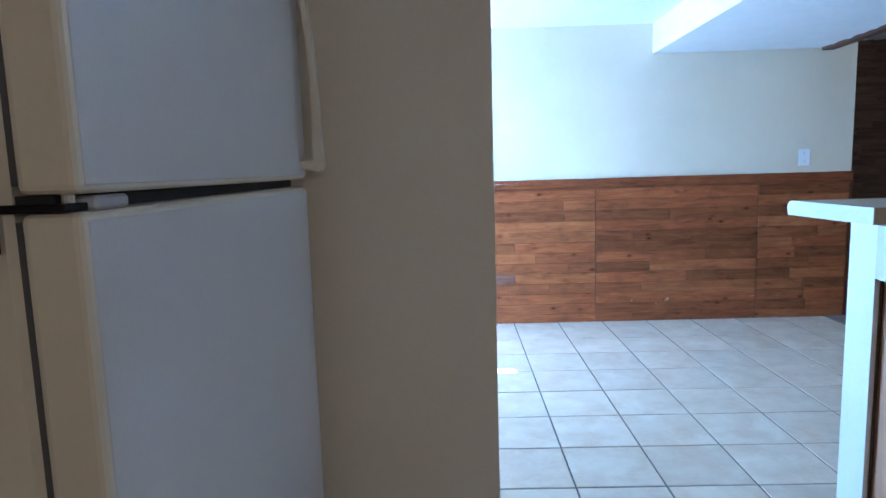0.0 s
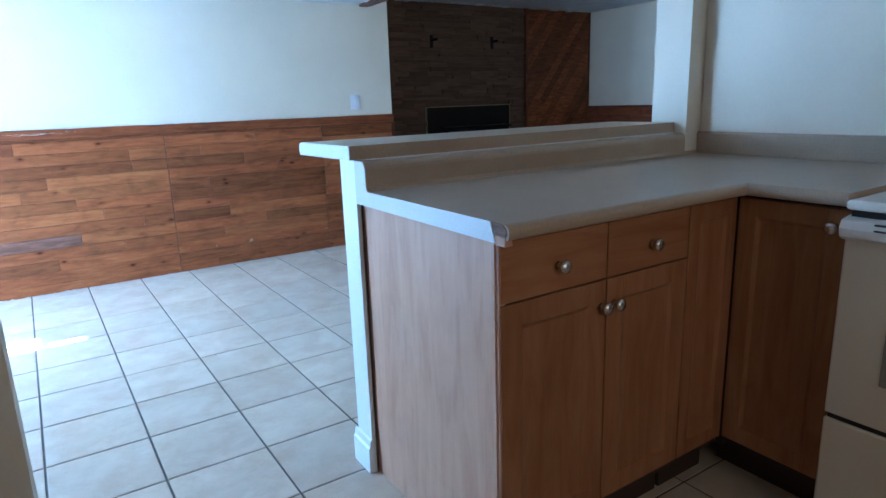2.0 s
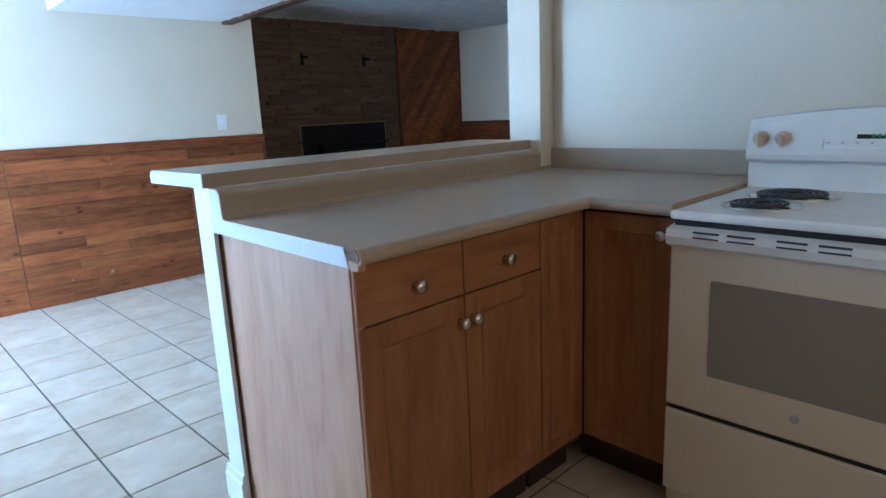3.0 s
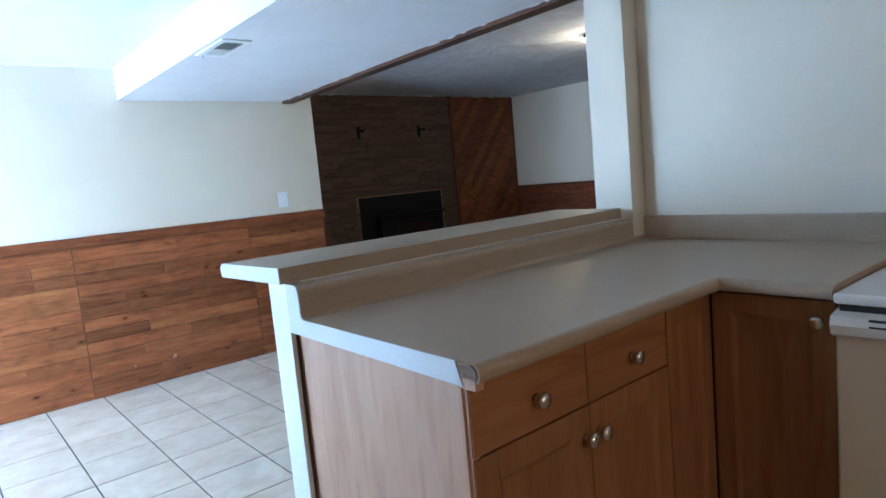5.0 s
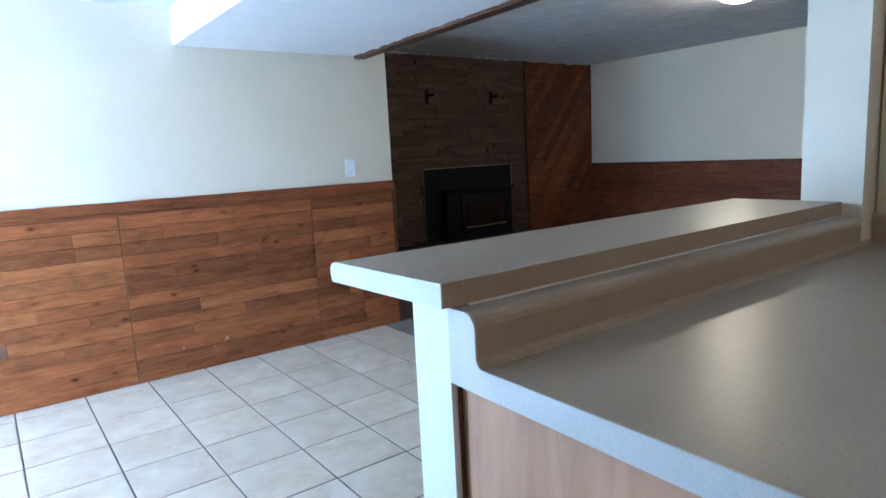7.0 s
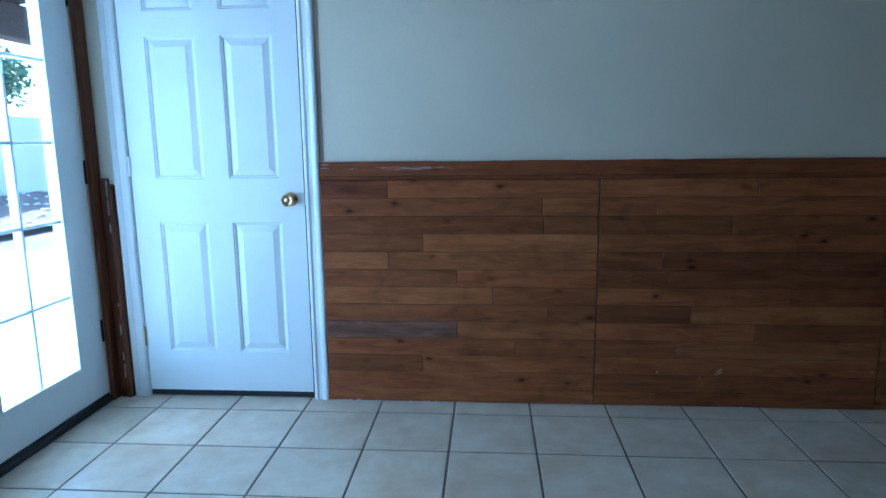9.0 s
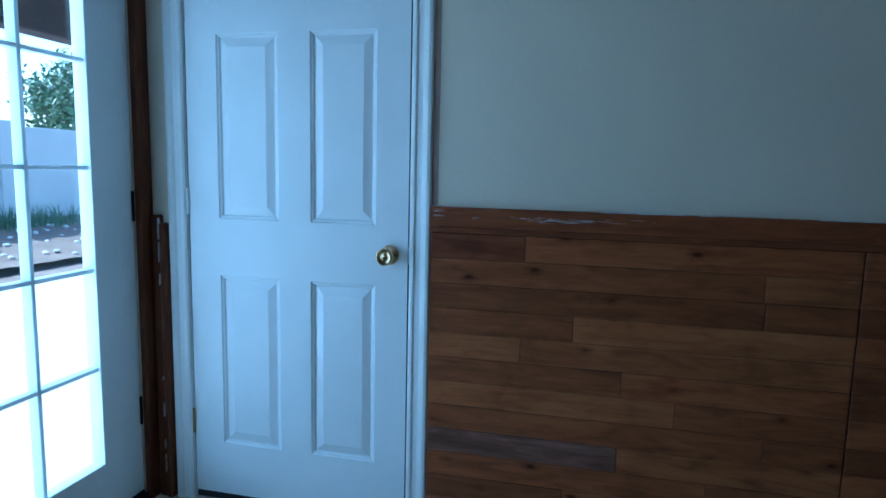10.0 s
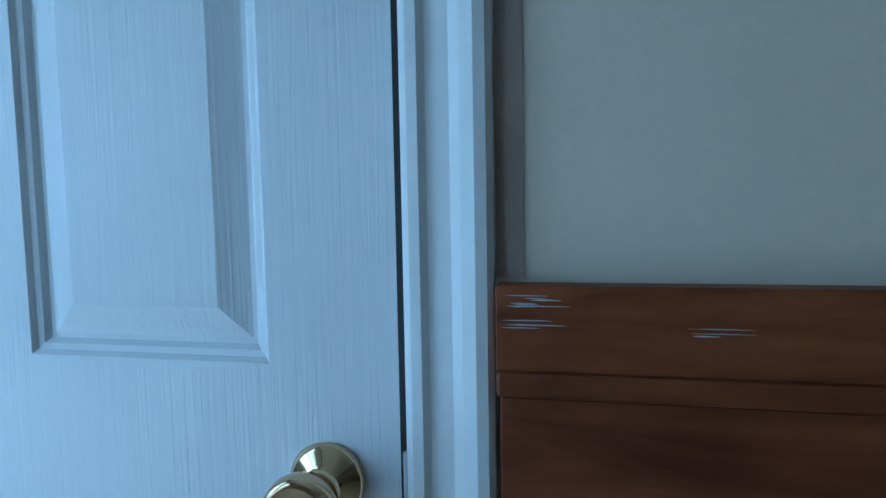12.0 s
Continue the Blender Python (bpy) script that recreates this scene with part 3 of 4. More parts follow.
def burner(x, y, r):
    bn = link("burner", lathe([(r + 0.012, 0.0), (r + 0.016, 0.003), (r + 0.012, 0.006), (r, 0.002), (r * 0.5, -0.004), (0, -0.004)], (x, y, CT), "z", 36), "chrome", rg, "chrome drip bowl", smooth=True)
    bm, steps, tube = bmesh.new(), 150, 0.0042
    turns, prev = (3.6 if r < 0.09 else 4.6), None
    for i in range(steps + 1):
        a = 2 * math.pi * turns * i / steps
        q = 0.018 + (r - 0.022) * i / steps
        c, out = Vector((x + q * math.cos(a), y + q * math.sin(a), CT + 0.009)), Vector((math.cos(a), math.sin(a), 0))
        ring = [bm.verts.new(c + out * tube * math.cos(t) + Vector((0, 0, tube * math.sin(t)))) for t in (0, 1.05, 2.09, 3.14, 4.19, 5.24)]
        if prev:
            for k in range(6):
                bm.faces.new((prev[k], prev[(k + 1) % 6], ring[(k + 1) % 6], ring[k]))
        prev = ring
    for t in (0.3, 2.4, 4.5):
        e = Vector((math.cos(t), math.sin(t), 0)) * (r - 0.004)
        bar_ = boxes((0, e.length, -0.002, 0.002, -0.004, 0.0))
        bmesh.ops.transform(bar_, matrix=Matrix.Translation((x, y, CT + 0.005)) @ Matrix.Rotation(t, 4, "Z"), verts=bar_.verts)
        me = bpy.data.meshes.new("spoke")
        bar_.to_mesh(me), bar_.free(), bm.from_mesh(me)
        bpy.data.meshes.remove(me)
    link("coil", bm, "black", bn, "black spiral heating coil", smooth=True)


burner(2.03, 0.375, 0.078), burner(2.235, 0.36, 0.098), burner(2.03, -0.03, 0.098), burner(2.235, -0.05, 0.078)
# Black box gives the gap below the cooktop its shade.
link("vent_gap_shade", boxes((RX + 0.012, RX + 0.032, RY0 + 0.01, RY1 - 0.01, 0.858, 0.876)), "strip_black", rg)
od = link("oven_door", boxes((RX + 0.002, RX + 0.03, RY0 + 0.004, RY1 - 0.004, 0.366, 0.815), bevel=0.006, seg=2), "bisque", rg, "cream oven door")
link("window", boxes((RX - 0.0005, RX + 0.004, RY0 + 0.115, RY1 - 0.115, 0.475, 0.728), bevel=0.001), "oven_glass", od, "grey oven window")
hd = [(RX + 0.03, 0.812), (RX - 0.004, 0.806), (RX - 0.020, 0.815), (RX - 0.026, 0.835), (RX - 0.018, 0.853), (RX + 0.03, 0.861)]
link("handle", prism(hd, "y", RY0 + 0.002, RY1 - 0.002), "enamel", od, "full-width white handle bar")
for y0 in (0.468, 0.385, 0.275, 0.19, 0.03, -0.055):
    for z in (0.8375, 0.8505):
        link("vent_slot", boxes((RX - 0.0275, RX - 0.018, y0 - 0.062, y0, z - 0.0018, z + 0.0018)), "strip_black", od, "dark vent slot")
link("badge", lathe([(0.011, 0), (0.011, 0.002), (0.009, 0.003), (0, 0.003)], (RX + 0.002, 0.215, 0.425), "-x", 18), "grey_print", od, "round grey badge")
link("storage_drawer", boxes((RX + 0.002, RX + 0.03, RY0 + 0.004, RY1 - 0.004, 0.11, 0.352), bevel=0.005, seg=2), "bisque", rg, "cream storage drawer")
# Likewise a black box as shade between oven door and drawer.
link("drawer_gap_shade", boxes((RX + 0.012, RX + 0.03, RY0 + 0.01, RY1 - 0.01, 0.352, 0.366)), "strip_black", rg)

SET["out"] = Matrix.Identity(4)

# ---- refrigerator ----
FX, FY0, FY1 = -0.145, 0.54, 1.325
fg = thing("refrigerator", (-0.5, 0.93, 0), "white top-freezer refrigerator with pebbled doors and cream sides, in an alcove", "refrigerator")
link("body", boxes((-0.86, FX - 0.066, FY0 + 0.006, FY1 - 0.006, 0.03, 1.70), bevel=0.006), "bisque", fg, "cream enamel body")
link("base_grille", boxes((-0.84, FX - 0.05, FY0 + 0.02, FY1 - 0.02, 0.0, 0.05)), "gasket", fg)
for nm, za, zb in (("refrigerator_door", 0.06, 1.133), ("freezer_door", 1.148, 1.70)):
    d = link(nm, boxes((FX - 0.055, FX - 0.001, FY0, FY1, za, zb), bevel=0.008, seg=3), "bisque", fg, "door with cream edges")
    link("skin", boxes((FX - 0.004, FX, FY0 + 0.007, FY1 - 0.004, za + 0.006, zb - 0.006), bevel=0.0025), "fridge", d, "pebbled white door skin")
    link("gasket", boxes((FX - 0.067, FX - 0.054, FY0 + 0.012, FY1 - 0.012, za + 0.008, zb - 0.008)), "gasket", d, "grey door gasket")
    if nm == "freezer_door":
        hp = [(FX, 1.168), (FX + 0.038, 1.163), (FX + 0.046, 1.172), (FX + 0.043, 1.20), (FX + 0.040, 1.30), (FX + 0.034, 1.42), (FX + 0.022, 1.54), (FX, 1.60), (FX, 1.56), (FX + 0.014, 1.52), (FX + 0.024, 1.41), (FX + 0.028, 1.30), (FX + 0.026, 1.20), (FX + 0.026, 1.182), (FX, 1.184)]
        link("handle", prism(hp, "y", FY1 - 0.045, FY1 - 0.016), "bisque", d, "curved cream handle")
# Dark filler paints the shade in the slit between both doors.
link("door_gap_shade", boxes((FX - 0.064, FX - 0.03, FY0 + 0.012, FY1 - 0.012, 1.1335, 1.1475)), "strip_black", fg, "dark filler for the shade between the doors")
hg = link("hinge", boxes((FX - 0.10, FX - 0.012, FY0 - 0.004, FY0 + 0.03, 1.1335, 1.1405), (FX - 0.10, FX - 0.07, FY0 - 0.010, FY0 - 0.002, 1.10, 1.175), bevel=0.001), "iron", fg, "dark steel centre hinge")
link("hinge_pin", lathe([(0, 0), (0.006, 0), (0.006, 0.022), (0, 0.022)], (FX - 0.022, FY0 + 0.018, 1.128), "z", 12), "chrome", hg)
link("hinge_cover", boxes((FX - 0.03, FX - 0.004, FY0 + 0.03, FY0 + 0.085, 1.133, 1.146), bevel=0.003), "grey_print", hg)

# ---- closet door ----
cd = thing("closet_door", (-0.45, NORTH, 0), "closed white six-panel door with wood grain and brass knob", "door")
LX0, LX1, LZ0, LZ1, LY = -0.833, -0.066, 0.03, 2.033, NORTH + 0.004
P_X = ((-0.722, -0.505), (-0.395, -0.175))
P_Z = ((0.215, 0.805), (0.995, 1.588), (1.69, 1.90))


def grain_material():
    m, n, l, b = nodes("white_embossed_door_paint", 0.36, 0, (0.80, 0.82, 0.83))
    v = coords(n, l, (60, 60, 1.3))
    w = noise_of(n, l, v, 3.0, 6, 0.6, 1.2)
    c = mix(n, l, (0.80, 0.82, 0.83), ramp(n, l, noise_of(n, l, coords(n, l, (1, 1, 1)), 5, 3), [(0.3, grey(0.95)), (0.7, grey(1.0))]), 1.0, "MULTIPLY")
    l.new(c, b.inputs["Base Color"])
    bump(n, l, b, w, 0.45, 0.0015)
    return m


M["door_paint"] = grain_material()
leaf = bmesh.new()
xs = sorted({LX0, LX1, *[v for p in P_X for v in p]})
zs = sorted({LZ0, LZ1, *[v for p in P_Z for v in p]})
for i in range(len(xs) - 1):
    for k in range(len(zs) - 1):
        if not ((xs[i], xs[i + 1]) in P_X and (zs[k], zs[k + 1]) in P_Z):
            vs = [leaf.verts.new(p) for p in ((xs[i], LY, zs[k]), (xs[i + 1], LY, zs[k]), (xs[i + 1], LY, zs[k + 1]), (xs[i], LY, zs[k + 1]))]
            leaf.faces.new(vs)
bmesh.ops.remove_doubles(leaf, verts=leaf.verts, dist=1e-5)
for a in (LX0, LX1):
    leaf.faces.new([leaf.verts.new(p) for p in ((a, LY, LZ0), (a, LY + 0.034, LZ0), (a, LY + 0.034, LZ1), (a, LY, LZ1))])
for z in (LZ0, LZ1):
    leaf.faces.new([leaf.verts.new(p) for p in ((LX0, LY, z), (LX1, LY, z), (LX1, LY + 0.034, z), (LX0, LY + 0.034, z))])
leaf.faces.new([leaf.verts.new(p) for p in ((LX0, LY + 0.034, LZ0), (LX1, LY + 0.034, LZ0), (LX1, LY + 0.034, LZ1), (LX0, LY + 0.034, LZ1))])
lf = link("leaf", leaf, "door_paint", cd)
for x0, x1 in P_X:
    for z0, z1 in P_Z:
        bm, rings = bmesh.new(), []
        for inset, depth in ((0, 0.0), (0.004, 0.004), (0.009, 0.005), (0.013, 0.0095), (0.017, 0.0095), (0.040, 0.0025), (0.043, 0.0015)):
            rings.append([bm.verts.new(p) for p in ((x0 + inset, LY + depth, z0 + inset), (x1 - inset, LY + depth, z0 + inset), (x1 - inset, LY + depth, z1 - inset), (x0 + inset, LY + depth, z1 - inset))])
        for p, q in zip(rings, rings[1:]):
            for i in range(4):
                bm.faces.new((p[i], p[(i + 1) % 4], q[(i + 1) % 4], q[i]))
        bm.faces.new(rings[-1])
        link("moulded_panel", bm, "door_paint", lf)
kz, kx = 0.905, -0.128
kn = link("knob", lathe([(0, 0), (0.030, 0), (0.031, 0.003), (0.027, 0.008), (0.016, 0.011), (0.0125, 0.016), (0.0125, 0.028), (0.018, 0.034), (0.0255, 0.041), (0.0275, 0.050), (0.0265, 0.058), (0.022, 0.061), (0.018, 0.058), (0.006, 0.055), (0.0055, 0.058), (0, 0.058)], (kx, LY, kz), "y", 32), "brass", cd, "round polished brass knob", smooth=True)
link("strike_plate", boxes((LX1 - 0.001, LX1 + 0.003, LY - 0.004, LY + 0.004, kz - 0.028, kz + 0.028), bevel=0.001), "chip", cd, "small painted latch plate")
for hz in (0.285, 1.05, 1.82):
    link("hinge", boxes((LX0 - 0.011, LX0 + 0.003, LY - 0.009, LY - 0.001, hz - 0.045, hz + 0.045), bevel=0.003), "gold" if hz < 0.5 else "trim_white", cd, "worn hinge knuckle")

cs = thing("door_casing", (-0.45, NORTH, 0), "white painted moulded casing round the closet door", "door casing")
cas = [(0.0, 0.0), (0.0, 0.006), (0.006, 0.011), (0.014, 0.012), (0.019, 0.007), (0.036, 0.009), (0.044, 0.013), (0.054, 0.0165), (0.062, 0.015), (0.066, 0.010), (0.066, 0.0)]
CL0, CL1 = -0.838, -0.062
link("jamb_casing", prism([(CL1 + u, NORTH - d) for u, d in cas], "z", 0.0, 2.04), "trim_white", cs)
link("jamb_casing", prism([(CL0 - u, NORTH - d) for u, d in cas], "z", 0.0, 2.04), "trim_white", cs)
link("head_casing", prism([(NORTH - d, 2.041 + u) for u, d in cas], "x", CL0 - 0.066, CL1 + 0.066), "trim_white", cs)
link("jamb", boxes((D0, LX0 - 0.003, NORTH + 0.001, NORTH + 0.119, 0, 2.04), (LX1 + 0.003, D1, NORTH + 0.001, NORTH + 0.119, 0, 2.04), (D0, D1, NORTH + 0.001, NORTH + 0.119, 2.036, 2.044)), "trim_white", cs)
# Black strip stands in for the shade between leaf and casing.
link("gap_shade_strip", boxes((LX1 - 0.0035, CL1 - 0.0003, LY - 0.0007, LY - 0.0001, 0.03, 2.034)), "strip_black", cs, "black strip for the shade in the gap beside the door")
# Dark strip put where shade falls under the closet door.
link("under_door_strip", boxes((LX0, LX1, LY + 0.004, LY + 0.03, 0.004, 0.0295)), "strip_black", cs, "dark strip for the shade under the door")
link("threshold_board", boxes((D0, D1, NORTH + 0.05, NORTH + 0.119, 0, 0.004)), "carcass", cs)

# ---- wainscot ----
W0, W1, WT = 0.006, 2.985, 1.062
wb = setting("wainscot_backing", "carcass", (W0, W1, NORTH - 0.006, NORTH - 0.0005, 0, 1.0), label="stained pine plank wainscot")
cap = thing("wainscot_cap", (1.5, NORTH, 1.0), "stained pine cap board with chipped white paint above the wainscot", "wainscot cap")
link("board", boxes((W0, END + 0.002, NORTH - 0.021, NORTH - 0.0005, 1.0036, WT), bevel=0.0012, seg=2), "pine_cap", cap)
link("bead", boxes((W0, END - 0.002, NORTH - 0.024, NORTH - 0.0005, 0.986, 1.0034), bevel=0.003, seg=2), "pine_cap", cap)
rnd = random.Random(5)
bm = bmesh.new()
for x0, x1, z, s in ((0.24, 0.36, 1.037, 12), (0.30, 0.46, 1.0335, 26), (0.29, 0.42, 1.030, 10), (0.42, 0.54, 1.036, 16), (0.005, 0.03, 1.050, 8), (0.005, 0.02, 1.036, 6), (0.125, 0.14, 1.034, 4), (0.30, 0.40, 1.028, 6), (0.5, 0.66, 1.041, 6)):
    for _ in range(s):
        a, w, t = rnd.uniform(x0, x1), rnd.uniform(0.006, 0.045), rnd.uniform(0.0001, 0.0006)
        zz = z + rnd.gauss(0, 0.0022)
        pts = [(a, zz), (a + w * 0.3, zz - t), (a + w, zz - t * 0.3), (a + w * 0.8, zz + t * 0.5), (a + w * 0.35, zz + t)]
        prism(pts, "y", NORTH - 0.0216, NORTH - 0.0208, bm)
link("chipped_paint", bm, "chip", cap, "scattered chips and scrapes of white paint", "stuff")
bm = bmesh.new()
x = 0.09
while x < 2.98:
    w = rnd.uniform(0.03, 0.16)
    if rnd.random() < 0.3:
        prism([(x, WT - 0.001), (x + w * 0.4, WT - rnd.uniform(0.0003, 0.0012)), (x + w, WT - 0.0003), (x + w, WT + 0.0006), (x, WT + rnd.uniform(0.0004, 0.0012))], "y", NORTH - 0.0218, NORTH - 0.004, bm)
    x += w
link("paint_line", bm, "chip", cap, "uneven white paint line on the cap board", "stuff")
bm = bmesh.new()
for _ in range(46):
    x = rnd.uniform(0.03, 0.62) if rnd.random() < 0.75 else rnd.uniform(0.7, 2.6)
    w = rnd.uniform(0.006, 0.03)
    prism([(x, 0.0007), (x + w, 0.0007), (x + w * 0.8, rnd.uniform(0.002, 0.006)), (x + w * 0.3, rnd.uniform(0.003, 0.009))], "y", NORTH - 0.0165 - rnd.uniform(0.001, 0.006), NORTH - 0.0162, bm)
link("caulk_crumbs", bm, "chip", wb, "broken white caulk along the foot of the boards", "stuff")
link("end_trim", boxes((2.986, 3.012, NORTH - 0.012, NORTH + 0.01, 0.006, 1.0), bevel=0.003), "pine_v", cap, "thin stained corner strip")

bm = bmesh.new()
for x, z, w in ((1.70, 0.162, 0.028), (1.685, 0.15, 0.012), (1.44, 0.157, 0.012), (2.32, 0.17, 0.01), (1.62, 0.13, 0.01)):
    prism([(x - w / 2, z), (x - w * 0.1, z - w * 0.5), (x + w / 2, z - w * 0.2), (x + w * 0.3, z + w * 0.6), (x - w * 0.2, z + w * 0.3)], "y", NORTH - 0.0157, NORTH - 0.0125, bm)
link("scuffs", bm, "scuff", cap, "small pale scuffs", "stuff")

link("bare_strip", boxes((0.0048, 0.024, NORTH - 0.0012, NORTH - 0.0003, WT + 0.003, 2.1)), "bare", cs, "unpainted brown strip of wall beside the casing")

bm = bmesh.new()
for x, z0, z1, w in ((0.2965, 1.195, 1.292, 0.0022), (0.299, 1.22, 1.25, 0.0014), (0.276, 1.112, 1.134, 0.0018), (0.30, 1.165, 1.19, 0.001)):
    prism([(x - w * 0.2, z0), (x + w, z0 + (z1 - z0) * 0.35), (x + w * 0.3, z1), (x - w * 0.8, z0 + (z1 - z0) * 0.6)], "y", NORTH - 0.0007, NORTH - 0.0001, bm)
link("paint_ridge", bm, "wall", bpy.data.objects["wall_north"], kind="stuff")

# wainscot on the short return beside the closet door
rt = thing("short_wainscot", (-0.94, NORTH, 0), "dark stained ragged pine boards between door casings", "wainscot")
link("board", boxes((-0.963, -0.93, NORTH - 0.024, NORTH - 0.0005, 0, 1.0), bevel=0.004), "pine_v", rt)
link("board", boxes((-0.929, -0.906, NORTH - 0.034, NORTH - 0.0005, 0, 0.975), bevel=0.006), "pine_v", rt)
bm = bmesh.new()
for _ in range(22):
    z = rnd.choice((rnd.uniform(0.75, 0.97), rnd.uniform(0.05, 0.5)))
    h = rnd.uniform(0.01, 0.05)
    prism([(-0.931, z), (-0.927, z + h * 0.5), (-0.930, z + h)], "y", NORTH - 0.0348, NORTH - 0.024, bm)
link("chipped_paint", bm, "chip", rt, "streaks of white paint", "stuff")

# ---- glazed patio doors ----
FD = WEST - 0.006
fc = thing("patio_door_casing", (WEST, 3.71, 0), "dark red-brown stained casing round the patio doors", "door casing")
link("jamb_casing", boxes((WEST - 0.002, WEST + 0.022, F1 - 0.004, NORTH - 0.001, 0, 2.10), bevel=0.004), "pine_v", fc)
link("jamb_casing", boxes((WEST - 0.002, WEST + 0.022, F0 - 0.065, F0 + 0.002, 0, 2.10), bevel=0.004), "pine_v", fc)
link("head_casing", boxes((WEST - 0.002, WEST + 0.022, F0 + 0.003, F1 - 0.005, 2.036, 2.10), bevel=0.004), "pine_v", fc)
link("threshold", boxes((WEST - 0.14, WEST + 0.012, F0, F1, 0, 0.028), bevel=0.004), "strip_black", fc, "black threshold strip")


def patio_door(y0, y1, label):
    d = thing("patio_door", (FD, (y0 + y1) / 2, 0), label, "patio door", "pair of patio doors")
    st, cols, rows, z0 = 0.172, 2, 5, 0.212
    z1 = z0 + rows * 0.314
    a, b = y0 + st, y1 - st
    X0, X1 = FD - 0.044, FD
    link("leaf_frame", boxes((X0, X1, y0, a, 0.032, 2.03), (X0, X1, b, y1, 0.032, 2.03), (X0, X1, a, b, 0.032, z0), (X0, X1, a, b, z1, 2.03)), "trim_white", d)
    lip = 0.014
    link("glazing_frame", boxes((X1 + 0.0005, X1 + 0.009, a - lip, a + 0.006, z0 - lip, z1 + lip), (X1 + 0.0005, X1 + 0.009, b - 0.006, b + lip, z0 - lip, z1 + lip), (X1 + 0.0005, X1 + 0.009, a + 0.006, b - 0.006, z0 - lip, z0 + 0.006), (X1 + 0.0005, X1 + 0.009, a + 0.006, b - 0.006, z1 - 0.006, z1 + lip), bevel=0.002), "trim_white", d)
    for c in range(1, cols):
        y = a + (b - a) * c / cols
        link("upright_muntin", boxes((X0 + 0.006, X1 - 0.002, y - 0.0065, y + 0.0065, z0, z1), bevel=0.002), "bright_muntin", d)
    for k in range(1, rows):
        z = z0 + (z1 - z0) * k / rows
        link("cross_muntin", boxes((X0 + 0.008, X1 - 0.004, a, b, z - 0.0065, z + 0.0065), bevel=0.002), "bright_muntin", d)
    for c in range(cols):
        for k in range(rows):
            ya, yb = a + (b - a) * c / cols, a + (b - a) * (c + 1) / cols
            za, zb = z0 + (z1 - z0) * k / rows, z0 + (z1 - z0) * (k + 1) / rows
            p = link("pane", boxes((FD - 0.025, FD - 0.021, ya + 0.003, yb - 0.003, za + 0.003, zb - 0.003)), "glass", d)
            p.visible_shadow = False
    return d


rdoor = patio_door(3.735, F1 - 0.006, "closed white glazed patio door with ten panes")
patio_door(F0 + 0.006, 3.729, "closed white glazed patio door with ten panes")
for hz in (0.33, 1.03, 1.75):
    link("hinge", boxes((FD + 0.0005, FD + 0.008, F1 - 0.014, F1 - 0.0045, hz - 0.05, hz + 0.05), bevel=0.002), "iron", rdoor, "dark hinge")
link("under_door_strip", boxes((FD - 0.03, FD + 0.006, 3.74, F1 - 0.008, 0.0285, 0.040)), "strip_black", rdoor)

# ---- light switch and ceiling vent ----
sw = thing("wall_switch", (2.66, NORTH, 1.17), "white plastic wall switch plate on the cream wall above the wainscot", "light switch")
link("plate", boxes((2.62, 2.70, NORTH - 0.006, NORTH - 0.0005, 1.11, 1.228), bevel=0.003, seg=2), "plastic", sw)
link("toggle", boxes((2.655, 2.665, NORTH - 0.016, NORTH - 0.004, 1.158, 1.18), bevel=0.002), "plastic", sw)
for z in (1.138, 1.2):
    link("screw", lathe([(0.003, 0), (0.003, 0.001), (0, 0.0012)], (2.66, NORTH - 0.006, z), "y", 10), "chrome", sw)

SET["out"] = pose(0.02, 0, 0)
vt = thing("ceiling_vent", (1.645, 2.96, LOW), "white metal air register in the dropped ceiling", "air vent")
link("frame", boxes((1.575, 1.60, 2.79, 3.13, LOW - 0.008, LOW - 0.0005), (1.69, 1.715, 2.79, 3.13, LOW - 0.008, LOW - 0.0005), (1.60, 1.69, 2.79, 2.83, LOW - 0.008, LOW - 0.0005), (1.60, 1.69, 3.09, 3.13, LOW - 0.008, LOW - 0.0005)), "trim_white", vt)
link("duct_backing", boxes((1.60, 1.69, 2.83, 3.09, LOW - 0.002, LOW - 0.0005)), "gasket", vt)
for k in range(9):
    y = 2.842 + k * 0.0285
    bm = boxes((1.60, 1.69, -0.008, 0.008, -0.0006, 0.0006))
    bmesh.ops.transform(bm, matrix=Matrix.Translation((0, y, LOW - 0.007)) @ Matrix.Rotation(radians(35 if k < 5 else -35), 4, "X"), verts=bm.verts)
    link("slat", bm, "trim_white", vt)
link("lever", boxes((1.596, 1.602, 3.10, 3.106, LOW - 0.022, LOW - 0.007)), "trim_white", vt)
SET["out"] = Matrix.Identity(4)

# ---- living room lamp ----
lp = thing("ceiling_lamp", (4.48, 2.80, LIVING), "lit frosted glass dome lamp on the living room ceiling", "ceiling lamp")
link("pan", lathe([(0, 0), (0.155, 0), (0.155, -0.012), (0.14, -0.03), (0, -0.03)], (4.48, 2.80, LIVING), "z", 32), "brass", lp, "metal ring", smooth=True)
dm = link("dome", lathe([(0.142, -0.026), (0.135, -0.06), (0.10, -0.09), (0.05, -0.107), (0, -0.112)], (4.48, 2.80, LIVING), "z", 32), "lamp_glass", lp, "glowing frosted glass dome", smooth=True)
dm.visible_shadow = False
bulb.location = (4.48, 2.80, LIVING - 0.075)

